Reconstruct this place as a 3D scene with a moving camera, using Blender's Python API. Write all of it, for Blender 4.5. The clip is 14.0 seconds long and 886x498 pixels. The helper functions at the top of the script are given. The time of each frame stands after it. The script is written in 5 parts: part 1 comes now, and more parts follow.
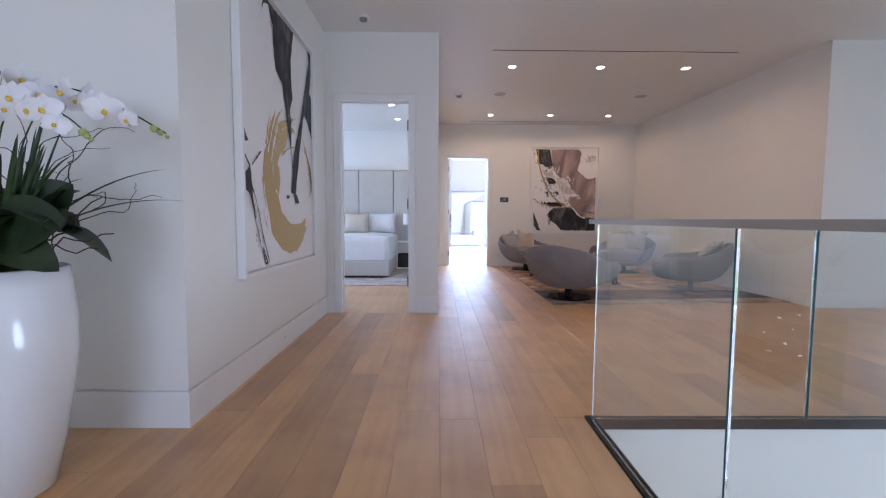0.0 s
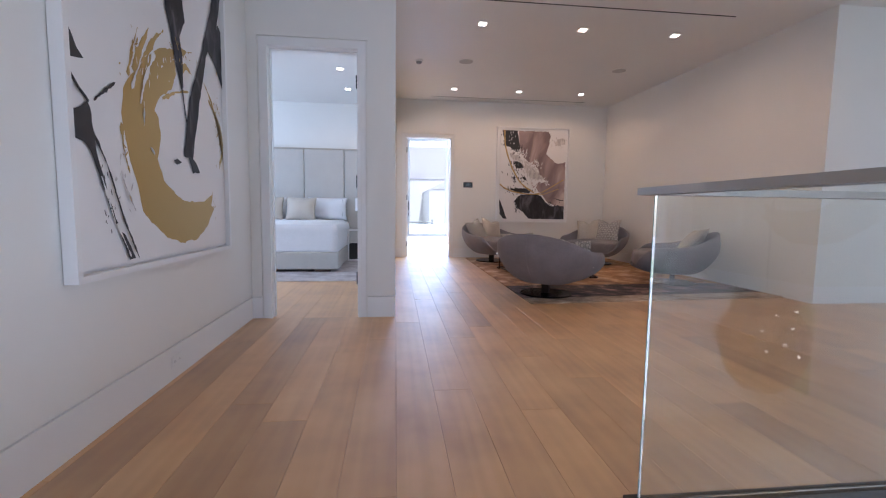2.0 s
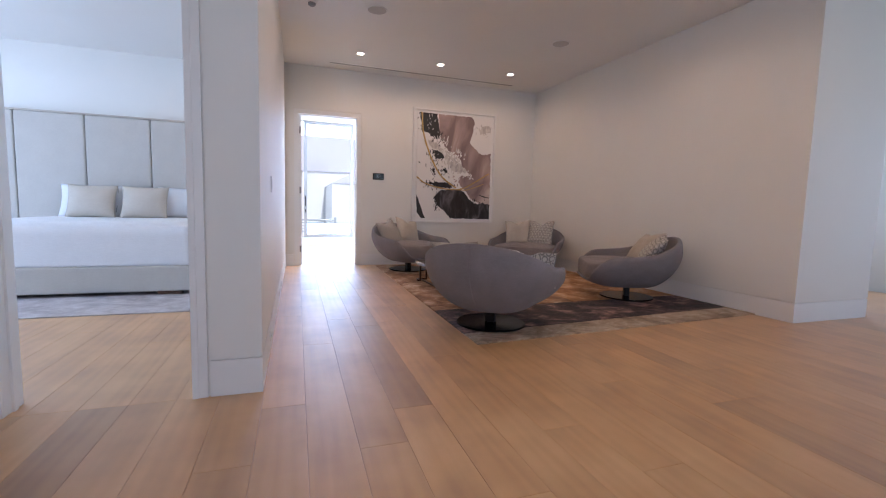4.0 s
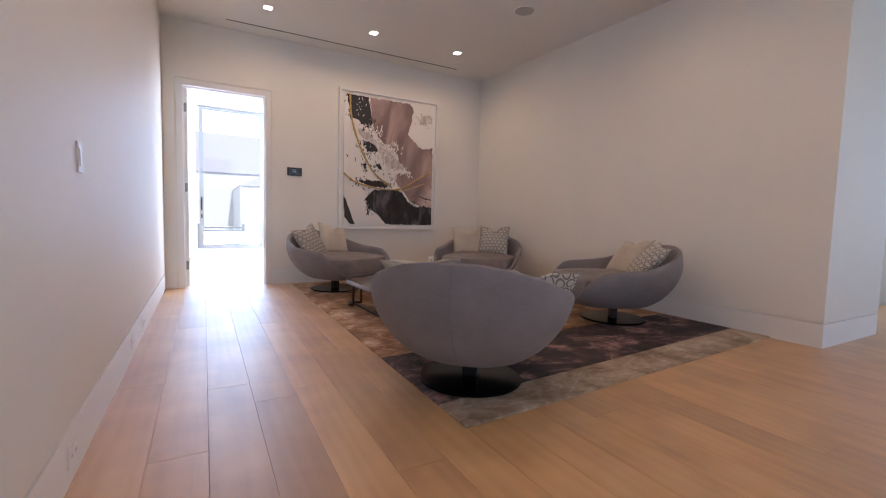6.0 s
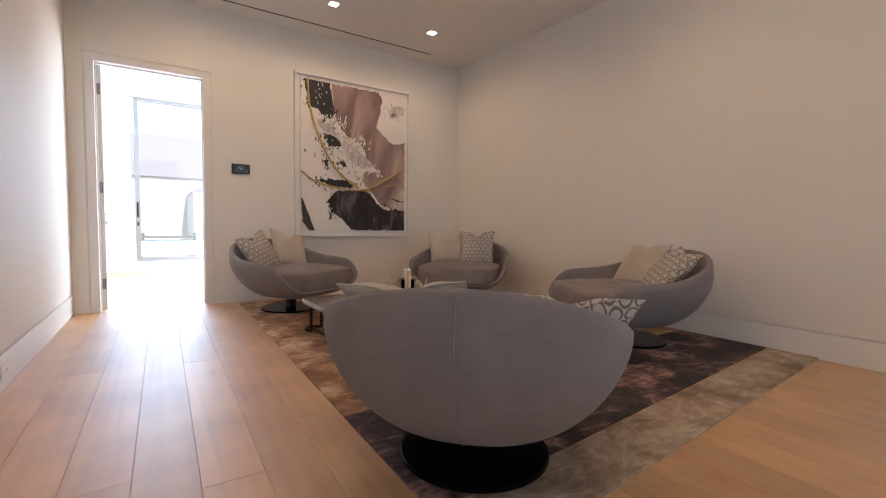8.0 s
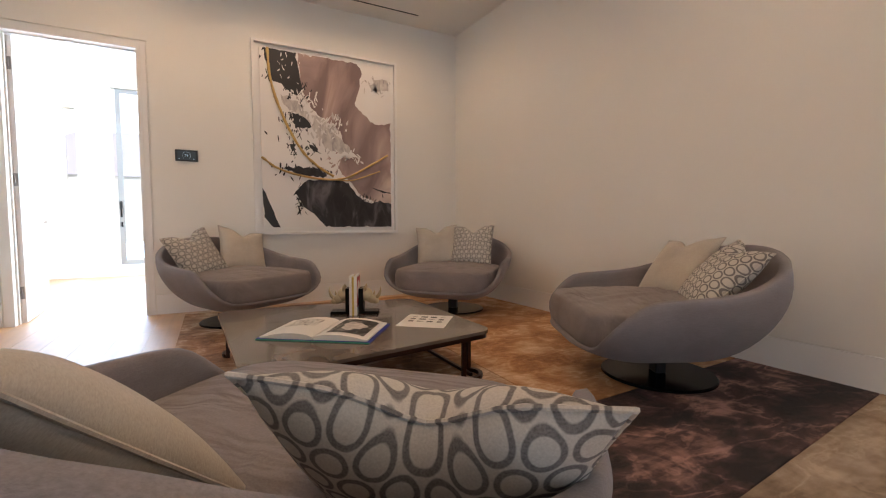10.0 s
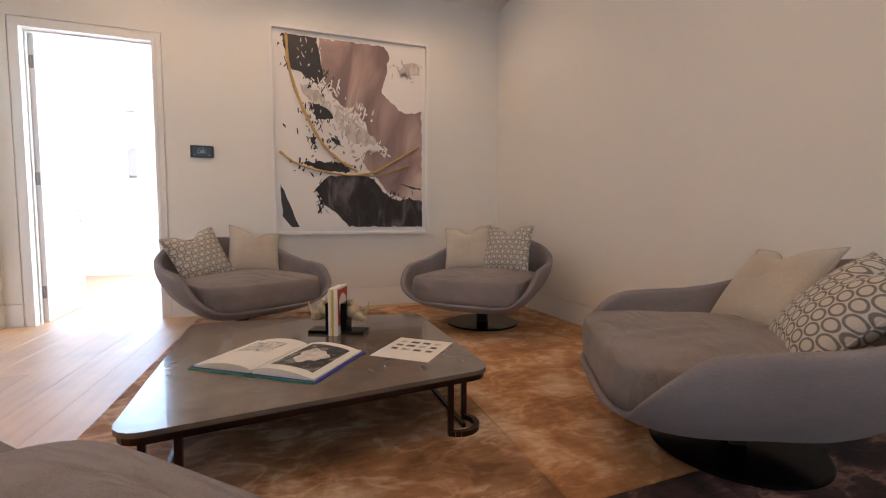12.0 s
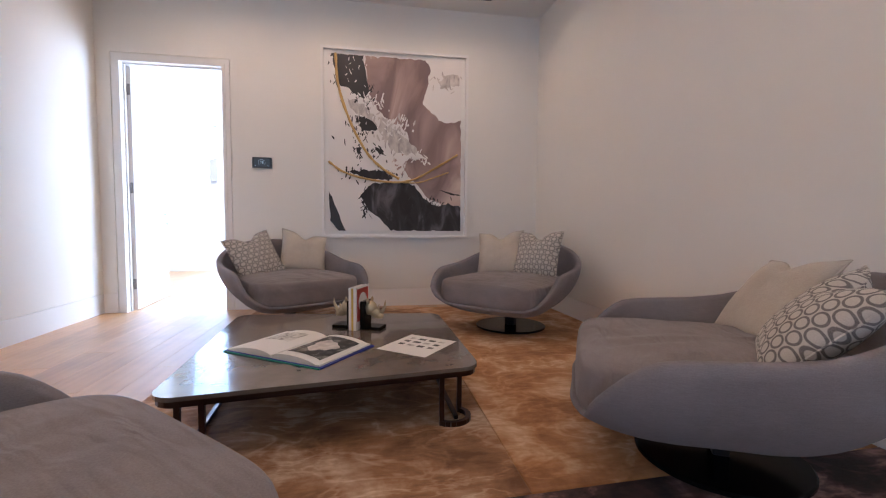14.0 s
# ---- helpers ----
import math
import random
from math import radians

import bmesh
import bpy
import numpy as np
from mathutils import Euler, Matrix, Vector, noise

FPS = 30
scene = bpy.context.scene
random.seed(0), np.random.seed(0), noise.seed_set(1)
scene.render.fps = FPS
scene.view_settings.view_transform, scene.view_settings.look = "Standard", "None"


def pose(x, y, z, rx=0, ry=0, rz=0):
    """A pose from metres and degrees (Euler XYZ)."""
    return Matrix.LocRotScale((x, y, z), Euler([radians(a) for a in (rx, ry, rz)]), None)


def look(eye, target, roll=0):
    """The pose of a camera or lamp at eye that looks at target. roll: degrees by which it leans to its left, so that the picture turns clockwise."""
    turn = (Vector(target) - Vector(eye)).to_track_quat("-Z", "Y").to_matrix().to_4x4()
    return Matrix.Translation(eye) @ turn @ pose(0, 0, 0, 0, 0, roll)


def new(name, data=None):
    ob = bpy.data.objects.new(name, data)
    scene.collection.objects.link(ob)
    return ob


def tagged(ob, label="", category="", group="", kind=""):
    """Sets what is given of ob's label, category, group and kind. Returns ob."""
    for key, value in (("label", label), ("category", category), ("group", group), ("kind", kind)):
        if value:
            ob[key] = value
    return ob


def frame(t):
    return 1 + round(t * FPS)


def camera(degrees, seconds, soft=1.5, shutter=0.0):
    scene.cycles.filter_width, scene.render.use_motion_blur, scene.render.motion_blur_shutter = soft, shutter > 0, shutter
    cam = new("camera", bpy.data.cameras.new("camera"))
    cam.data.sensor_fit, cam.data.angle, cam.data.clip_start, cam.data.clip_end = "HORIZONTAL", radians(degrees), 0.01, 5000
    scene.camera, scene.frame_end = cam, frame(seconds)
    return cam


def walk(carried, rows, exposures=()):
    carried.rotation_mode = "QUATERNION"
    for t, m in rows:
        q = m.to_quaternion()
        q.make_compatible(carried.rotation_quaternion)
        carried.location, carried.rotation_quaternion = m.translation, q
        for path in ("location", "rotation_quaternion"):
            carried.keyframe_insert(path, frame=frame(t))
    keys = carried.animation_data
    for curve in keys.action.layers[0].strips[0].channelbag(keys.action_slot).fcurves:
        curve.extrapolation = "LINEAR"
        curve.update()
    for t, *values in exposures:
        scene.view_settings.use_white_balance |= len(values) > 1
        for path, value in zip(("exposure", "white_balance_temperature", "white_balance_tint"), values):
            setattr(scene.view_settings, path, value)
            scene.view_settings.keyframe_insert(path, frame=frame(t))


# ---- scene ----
cam = camera(91.3, 14.0, soft=1.15)
EXPOSURES = [(0.0, -0.27, 5650, 17), (3.5, -0.28, 5700, 17), (6.5, -0.23, 5900, 16), (8.0, -0.19, 6400, 13), (10.5, -0.06, 6480, 11), (12.5, -0.04, 5950, 13), (14.0, -0.07, 5500, 15)]
PATH = [
    (0, (0.397, 0.78, 1.1), (0.42, 2.775, 0.963), 0.3),
    (0.5, (0.395, 0.948, 1.075), (0.437, 2.942, 0.926), 0.4),
    (1, (0.389, 1.151, 1.047), (0.469, 3.143, 0.888), 0.4),
    (1.5, (0.394, 1.415, 1.021), (0.534, 3.403, 0.853), 0.6),
    (2, (0.403, 1.731, 1.022), (0.622, 3.711, 0.842), 0.8),
    (2.5, (0.432, 2.08, 1.04), (0.746, 4.045, 0.848), 1.1),
    (3, (0.477, 2.491, 1.051), (0.893, 4.437, 0.856), 1.2),
    (3.5, (0.526, 2.913, 1.044), (1.057, 4.832, 0.852), 1.4),
    (6, (0.829, 4.649, 0.981), (1.795, 6.394, 0.836), 1.5),
    (6.5, (0.879, 4.884, 0.967), (1.905, 6.596, 0.837), 1.6),
    (7, (0.955, 5.092, 0.968), (2.024, 6.778, 0.845), 1.4),
    (7.5, (1.031, 5.257, 0.978), (2.119, 6.93, 0.854), 1.0),
    (8, (1.161, 5.41, 0.953), (2.247, 7.085, 0.838), 0.8),
    (10.5, (2.372, 6.091, 0.892), (3.238, 7.89, 0.77), -0.2),
    (11, (2.527, 6.196, 0.89), (3.317, 8.029, 0.768), -0.2),
    (11.5, (2.655, 6.286, 0.901), (3.372, 8.148, 0.775), -0.1),
    (12, (2.772, 6.353, 0.909), (3.411, 8.244, 0.781), 0.0),
    (12.5, (2.87, 6.393, 0.915), (3.434, 8.307, 0.786), 0.1),
    (13, (2.944, 6.386, 0.917), (3.433, 8.321, 0.79), 0.3),
    (13.5, (2.999, 6.304, 0.919), (3.412, 8.257, 0.797), 0.3),
    (14, (3.033, 6.108, 0.934), (3.379, 8.075, 0.817), 0.4),
]
walk(cam, [(t, look(eye, target, roll)) for t, eye, target, roll in PATH], EXPOSURES)

# ---- world, sun and large lights ----
world = bpy.data.worlds.new("world")
scene.world = world
world.use_nodes = True
wn = world.node_tree
sky = wn.nodes.new("ShaderNodeTexSky")
sky.sky_type, sky.sun_disc = "NISHITA", False
sky.sun_elevation, sky.sun_rotation = radians(48), radians(172)
wn.nodes["Background"].inputs[1].default_value = 0.12
wn.links.new(sky.outputs[0], wn.nodes["Background"].inputs[0])

sun_data = bpy.data.lights.new("sun", "SUN")
sun_data.energy, sun_data.angle, sun_data.color = 4.0, radians(0.5), (1.0, 0.95, 0.88)
sun = new("sun", sun_data)
sun.matrix_world = look((4, -30, 33), (0.0, 0.0, 0.0))


def window_light(name, place, target, width, height, watts, colour):
    """Daylight that enters through a window's opening, or fill set in an added one."""
    d = bpy.data.lights.new(name, "AREA")
    d.shape, d.size, d.size_y, d.energy, d.color = "RECTANGLE", width, height, watts, colour
    ob = new(name, d)
    ob.matrix_world = look(place, target)
    return ob


DAY = (0.72, 0.84, 1.0)
window_light("bedroom_daylight", (-4.35, 8.3, 1.7), (0, 8.3, 1.2), 3.6, 2.4, 140, (0.58, 0.76, 1.0))
window_light("balcony_daylight", (1.2, 14.8, 1.7), (1.2, 11.0, 0.8), 2.6, 2.9, 160, (0.42, 0.65, 1.0))
# unseen fill, added to brighten the left wall and the open door leaf
window_light("balcony_side_fill", (4.05, 13.2, 1.6), (0.0, 13.0, 1.2), 2.4, 2.2, 340, (0.72, 0.85, 1.0))
window_light("rear_daylight", (-0.7, -3.9, 1.6), (-1.5, 3.0, 1.2), 2.2, 2.4, 104, (0.64, 0.77, 1.0))
window_light("foyer_daylight", (4.6, -3.9, 1.2), (4.0, 6.0, 1.0), 3.2, 3.2, 14, (0.90, 0.95, 1.0))
window_light("foyer_side_daylight", (8.5, 0.1, -1.55), (5.0, -2.4, -2.2), 2.8, 2.5, 330, DAY)
window_light("landing_daylight", (8.5, 4.6, 1.55), (-0.9, 4.3, 1.2), 2.2, 2.2, 24, (0.62, 0.76, 1.0))
window_light("study_daylight", (8.0, 8.2, 1.6), (6.6, 6.0, 1.0), 1.8, 2.2, 45, DAY)

LAMP_WARM = (1.0, 0.64, 0.37)
SPOT_WATTS = 26.5

# ---- materials ----


def mat(name, colour=(0.8, 0.8, 0.8), rough=0.5, metal=0.0):
    m = bpy.data.materials.new(name)
    m.use_nodes = True
    b = m.node_tree.nodes["Principled BSDF"]
    b.inputs["Base Color"].default_value = (*colour, 1)
    b.inputs["Roughness"].default_value = rough
    b.inputs["Metallic"].default_value = metal
    return m


def nd(m, kind, **settings):
    n = m.node_tree.nodes.new(kind)
    for k, v in settings.items():
        n.inputs[k].default_value = v
    return n


def wire(m, a, b):
    m.node_tree.links.new(a, b)


def bsdf(m):
    return m.node_tree.nodes["Principled BSDF"]


def coords(m, scale=(1, 1, 1), kind="Object"):
    tc = nd(m, "ShaderNodeTexCoord")
    mp = nd(m, "ShaderNodeMapping")
    mp.inputs["Scale"].default_value = scale
    wire(m, tc.outputs[kind], mp.inputs["Vector"])
    return mp.outputs["Vector"]


def noise_node(m, vec, scale, detail=4.0, rough=0.55):
    n = nd(m, "ShaderNodeTexNoise", Scale=scale, Detail=detail, Roughness=rough)
    wire(m, vec, n.inputs["Vector"])
    return n.outputs["Fac"]


def ramp(m, fac, stops):
    r = nd(m, "ShaderNodeValToRGB")
    els = r.color_ramp.elements
    while len(els) < len(stops):
        els.new(0.5)
    for e, (p, c) in zip(els, stops):
        e.position, e.color = p, (*c, 1)
    wire(m, fac, r.inputs[0])
    return r.outputs[0]


def mixc(m, fac, a, b, blend="MIX"):
    n = m.node_tree.nodes.new("ShaderNodeMix")
    n.data_type, n.blend_type = "RGBA", blend
    for v, k in ((fac, 0), (a, 6), (b, 7)):
        if isinstance(v, (int, float)):
            n.inputs[k].default_value = v
        elif isinstance(v, tuple):
            n.inputs[k].default_value = (*v, 1)
        else:
            wire(m, v, n.inputs[k])
    return n.outputs[2]


def math_node(m, op, a, b=0.0):
    n = m.node_tree.nodes.new("ShaderNodeMath")
    n.operation = op
    for v, k in ((a, 0), (b, 1)):
        if isinstance(v, (int, float)):
            n.inputs[k].default_value = v
        else:
            wire(m, v, n.inputs[k])
    return n.outputs[0]


def bump(m, height, strength=0.2, distance=0.01):
    n = nd(m, "ShaderNodeBump", Strength=strength, Distance=distance)
    wire(m, height, n.inputs["Height"])
    wire(m, n.outputs[0], bsdf(m).inputs["Normal"])


def rough_from(m, fac, lo, hi):
    n = nd(m, "ShaderNodeMapRange")
    n.inputs["To Min"].default_value, n.inputs["To Max"].default_value = lo, hi
    wire(m, fac, n.inputs["Value"])
    wire(m, n.outputs[0], bsdf(m).inputs["Roughness"])


def paint(name, colour, rough=0.55, bumpy=0.06):
    m = mat(name, colour, rough)
    v = coords(m)
    big = noise_node(m, v, 1.3, 3)
    c = mixc(m, big, tuple(x * 0.97 for x in colour), tuple(min(1, x * 1.02) for x in colour))
    wire(m, c, bsdf(m).inputs["Base Color"])
    bump(m, noise_node(m, v, 260, 3), bumpy, 0.002)
    return m


def fabric(name, dark, light, weave=420, rough=0.9, slubs=0.42):
    m = mat(name, light, rough)
    v = coords(m)
    fine = noise_node(m, coords(m, (1, 1, 3)), weave * 0.5, 2)
    slub = noise_node(m, coords(m, (1, 1, 14)), 26, 4)
    soft = noise_node(m, v, 5, 3)
    f = math_node(m, "ADD", math_node(m, "MULTIPLY", fine, 0.4), math_node(m, "ADD", math_node(m, "MULTIPLY", slub, slubs), math_node(m, "MULTIPLY", soft, 0.60 - slubs)))
    wire(m, ramp(m, f, [(0.35, dark), (0.65, light)]), bsdf(m).inputs["Base Color"])
    bump(m, fine, 0.35, 0.002)
    bsdf(m).inputs["Sheen Weight"].default_value = 0.06
    return m


def wood_floor(name, dark, mid, light):
    m = mat(name, mid, 0.35)
    info = nd(m, "ShaderNodeObjectInfo")
    tc = nd(m, "ShaderNodeTexCoord")
    off = nd(m, "ShaderNodeVectorMath")
    off.operation = "ADD"
    comb = nd(m, "ShaderNodeCombineXYZ")
    r10 = math_node(m, "MULTIPLY", info.outputs["Random"], 37.0)
    for k in range(3):
        wire(m, r10, comb.inputs[k])
    wire(m, tc.outputs["Object"], off.inputs[0])
    wire(m, comb.outputs[0], off.inputs[1])
    mp = nd(m, "ShaderNodeMapping")
    mp.inputs["Scale"].default_value = (9.0, 0.7, 1.0)
    wire(m, off.outputs[0], mp.inputs["Vector"])
    grain = nd(m, "ShaderNodeTexWave", Scale=0.42, Distortion=11.0, Detail=4.0)
    grain.inputs["Detail Scale"].default_value = 1.3
    wire(m, mp.outputs[0], grain.inputs["Vector"])
    mp2 = nd(m, "ShaderNodeMapping")
    mp2.inputs["Scale"].default_value = (140.0, 4.0, 1.0)
    wire(m, off.outputs[0], mp2.inputs["Vector"])
    pores = noise_node(m, mp2.outputs[0], 1.0, 5)
    cloud = noise_node(m, off.outputs[0], 2.2, 3)
    mp3 = nd(m, "ShaderNodeMapping")
    mp3.inputs["Scale"].default_value = (9.0, 0.6, 1.0)
    wire(m, off.outputs[0], mp3.inputs["Vector"])
    streaks = noise_node(m, mp3.outputs[0], 1.0, 4)
    g = math_node(m, "ADD", math_node(m, "MULTIPLY", grain.outputs["Fac"], 0.055), math_node(m, "ADD", math_node(m, "MULTIPLY", pores, 0.05), math_node(m, "ADD", math_node(m, "MULTIPLY", cloud, 0.60), math_node(m, "MULTIPLY", streaks, 0.26))))
    base = ramp(m, g, [(0.30, dark), (0.5, mid), (0.72, light)])
    tone = ramp(m, info.outputs["Random"], [(0.0, (0.76, 0.74, 0.70)), (0.20, (0.93, 0.92, 0.90)), (0.5, (1.0, 1.0, 1.0)), (1.0, (1.16, 1.18, 1.20))])
    wire(m, mixc(m, 1.0, base, tone, "MULTIPLY"), bsdf(m).inputs["Base Color"])
    rough_from(m, pores, 0.42, 0.58)
    bsdf(m).inputs["Coat Weight"].default_value = 1.0
    bsdf(m).inputs["Coat Roughness"].default_value = 0.5
    bsdf(m).inputs["Coat IOR"].default_value = 1.8
    bsdf(m).inputs["Specular IOR Level"].default_value = 0.7
    bump(m, math_node(m, "ADD", pores, math_node(m, "MULTIPLY", streaks, 0.6)), 0.05, 0.003)
    return m


def ringed(name):
    """Cream cloth woven with grey rings in staggered rows."""
    m = mat(name, (0.66, 0.62, 0.56), 0.9)
    s = 0.052
    best = None
    for dx, dz in ((0.0, 0.0), (0.5, 0.5)):
        tc = nd(m, "ShaderNodeTexCoord")
        sep = nd(m, "ShaderNodeSeparateXYZ")
        wire(m, tc.outputs["Object"], sep.inputs[0])
        fx = math_node(m, "SUBTRACT", math_node(m, "FRACT", math_node(m, "ADD", math_node(m, "DIVIDE", sep.outputs[0], s * 1.06), dx + 20)), 0.5)
        fz = math_node(m, "SUBTRACT", math_node(m, "FRACT", math_node(m, "ADD", math_node(m, "DIVIDE", sep.outputs[2], s * 1.75), dz + 20)), 0.5)
        fz = math_node(m, "MULTIPLY", fz, 1.65)
        d = math_node(m, "SQRT", math_node(m, "ADD", math_node(m, "MULTIPLY", fx, fx), math_node(m, "MULTIPLY", fz, fz)))
        ring = math_node(m, "ABSOLUTE", math_node(m, "SUBTRACT", d, 0.385))
        best = ring if best is None else math_node(m, "MINIMUM", best, ring)
    line = ramp(m, best, [(0.052, (0.066, 0.056, 0.062)), (0.088, (0.56, 0.52, 0.465))])
    fine = noise_node(m, coords(m), 320, 2)
    wire(m, mixc(m, 0.25, line, ramp(m, fine, [(0.3, (0.35, 0.33, 0.3)), (0.7, (0.75, 0.72, 0.66))])), bsdf(m).inputs["Base Color"])
    bump(m, fine, 0.3, 0.002)
    return m


def velvet(name, dark, mid, light, scale=5.0, steps=(0.38, 0.50, 0.66)):
    m = mat(name, mid, 0.75)
    v = coords(m)
    warp = nd(m, "ShaderNodeTexNoise", Scale=scale, Detail=7.0, Roughness=0.60, Distortion=0.35)
    wire(m, v, warp.inputs["Vector"])
    streak = noise_node(m, coords(m, (1.0, 4.0, 1.0)), scale * 2.4, 5, 0.6)
    crush = nd(m, "ShaderNodeTexNoise", Scale=scale * 0.9, Detail=4.0, Roughness=0.55, Distortion=0.8)
    wire(m, coords(m, (1.0, 1.6, 1.0)), crush.inputs["Vector"])
    ridge = math_node(m, "SUBTRACT", 0.05, math_node(m, "ABSOLUTE", math_node(m, "SUBTRACT", crush.outputs["Fac"], 0.5)))
    ridge = math_node(m, "MULTIPLY", math_node(m, "MAXIMUM", ridge, 0.0), 1.6)
    f = math_node(m, "ADD", ridge, math_node(m, "ADD", math_node(m, "MULTIPLY", warp.outputs["Fac"], 0.76), math_node(m, "MULTIPLY", streak, 0.20)))
    wire(m, ramp(m, f, list(zip(steps, (dark, mid, light)))), bsdf(m).inputs["Base Color"])
    bump(m, noise_node(m, v, 520, 2), 0.5, 0.004)
    bsdf(m).inputs["Sheen Weight"].default_value = 0.03
    bsdf(m).inputs["Sheen Roughness"].default_value = 0.35
    return m


def glass(name, colour=(1, 1, 1)):
    m = mat(name, colour, 0.0)
    bsdf(m).inputs["Transmission Weight"].default_value = 1.0
    bsdf(m).inputs["IOR"].default_value = 1.45
    return m


def glow(name, colour, strength):
    m = mat(name, colour, 0.5)
    bsdf(m).inputs["Emission Color"].default_value = (*colour, 1)
    bsdf(m).inputs["Emission Strength"].default_value = strength
    return m


WALL = paint("wall_paint", (0.80, 0.782, 0.735))
CEIL = paint("ceiling_paint", (0.80, 0.785, 0.75))
TRIM = paint("trim_paint", (0.82, 0.81, 0.79), 0.38, 0.03)
OAK = wood_floor("oak_floor", (0.37, 0.168, 0.048), (0.52, 0.268, 0.086), (0.64, 0.37, 0.150))
SUBFLOOR = mat("subfloor", (0.06, 0.04, 0.025), 0.9)
GAP = mat("shadow_gap", (0.04, 0.04, 0.04), 0.8)
UPHOLSTERY = fabric("grey_wool", (0.185, 0.166, 0.174), (0.275, 0.248, 0.258), slubs=0.26)
def folds(m):
    """Soft creases in a cushion's cover, over the weave."""
    f = nd(m, "ShaderNodeTexNoise", Scale=3.4, Detail=2.0, Distortion=1.2)
    wire(m, coords(m, (0.8, 3.2, 1.0)), f.inputs["Vector"])
    n = nd(m, "ShaderNodeBump", Strength=0.65, Distance=0.04)
    wire(m, f.outputs["Fac"], n.inputs["Height"])
    old = bsdf(m).inputs["Normal"].links[0].from_node
    wire(m, n.outputs[0], old.inputs["Normal"])
    return m


SEAT_CLOTH = fabric("seat_wool", (0.195, 0.168, 0.168), (0.275, 0.24, 0.238), slubs=0.15)
folds(SEAT_CLOTH)
CREAM = fabric("cream_velvet", (0.42, 0.37, 0.31), (0.58, 0.53, 0.46), 300, slubs=0.10)
RINGS = ringed("ring_cloth")
BLACK_GLOSS = mat("black_lacquer", (0.006, 0.006, 0.006), 0.16)
bsdf(BLACK_GLOSS).inputs["Specular IOR Level"].default_value = 0.10
BLACK_MATT = mat("black_metal", (0.02, 0.02, 0.02), 0.4, 0.6)
BRONZE = mat("bronze_metal", (0.055, 0.028, 0.020), 0.28, 0.85)
STEEL = mat("brushed_steel", (0.55, 0.54, 0.52), 0.32, 1.0)
RAIL_STEEL = mat("bronzed_steel", (0.48, 0.46, 0.44), 0.34, 1.0)
ALU = mat("grey_aluminium", (0.42, 0.44, 0.46), 0.4, 0.7)
GLASS = glass("clear_glass", (0.97, 1.0, 0.99))
GLASS_EDGE = mat("green_glass_edge", (0.06, 0.20, 0.22), 0.15)
LAMP_ON = glow("lamp_lens", (1.0, 0.86, 0.68), 30.0)


def table_stone():
    m = mat("taupe_lacquer", (0.16, 0.125, 0.10), 0.14)
    v = coords(m)
    f = noise_node(m, v, 7, 6)
    wire(m, ramp(m, f, [(0.3, (0.125, 0.098, 0.078)), (0.7, (0.19, 0.152, 0.122))]), bsdf(m).inputs["Base Color"])
    rough_from(m, noise_node(m, v, 3, 4), 0.10, 0.24)
    bsdf(m).inputs["Coat Weight"].default_value = 0.4
    return m


TABLE_TOP = table_stone()

# ---- mesh helpers ----


def mesh_ob(name, bm, material, smooth=False):
    me = bpy.data.meshes.new(name)
    bm.normal_update()
    bm.to_mesh(me)
    bm.free()
    me.materials.append(material)
    if smooth:
        for p in me.polygons:
            p.use_smooth = True
    return new(name, me)


def part(name, bm, material, parent, label="", smooth=False):
    ob = mesh_ob(name, bm, material, smooth)
    ob.parent = parent
    return tagged(ob, label) if label else ob


def box(bm, x0, x1, y0, y1, z0, z1, bevel=0.0, segments=2):
    r = bmesh.ops.create_cube(bm, size=1.0, matrix=Matrix.Translation(((x0 + x1) / 2, (y0 + y1) / 2, (z0 + z1) / 2)) @ Matrix.Diagonal((x1 - x0, y1 - y0, z1 - z0, 1)))
    if bevel:
        es = list({e for v in r["verts"] for e in v.link_edges})
        bmesh.ops.bevel(bm, geom=es, offset=bevel, segments=segments, profile=0.5, affect="EDGES", clamp_overlap=True)
    return bm


def boxes(*rows, bevel=0.0):
    bm = bmesh.new()
    for r in rows:
        box(bm, *r, bevel=bevel)
    return bm


def cyl(bm, r0, r1, z0, z1, m=None, n=32):
    bmesh.ops.create_cone(bm, cap_ends=True, segments=n, radius1=r0, radius2=r1, depth=z1 - z0, matrix=(m or Matrix()) @ Matrix.Translation((0, 0, (z0 + z1) / 2)))
    return bm


def lathe(bm, profile, n=48):
    """A turned shape from (radius, height) pairs, closed at both ends where the radius is 0."""
    rings = []
    for r, z in profile:
        if r < 1e-5:
            rings.append([bm.verts.new((0, 0, z))])
        else:
            rings.append([bm.verts.new((r * math.cos(2 * math.pi * k / n), r * math.sin(2 * math.pi * k / n), z)) for k in range(n)])
    for a, b in zip(rings, rings[1:]):
        for k in range(n):
            j = (k + 1) % n
            if len(a) == 1 and len(b) > 1:
                bm.faces.new((a[0], b[k], b[j])[::-1])
            elif len(b) == 1 and len(a) > 1:
                bm.faces.new((a[k], a[j], b[0]))
            elif len(a) > 1:
                bm.faces.new((a[k], a[j], b[j], b[k]))
    return bm


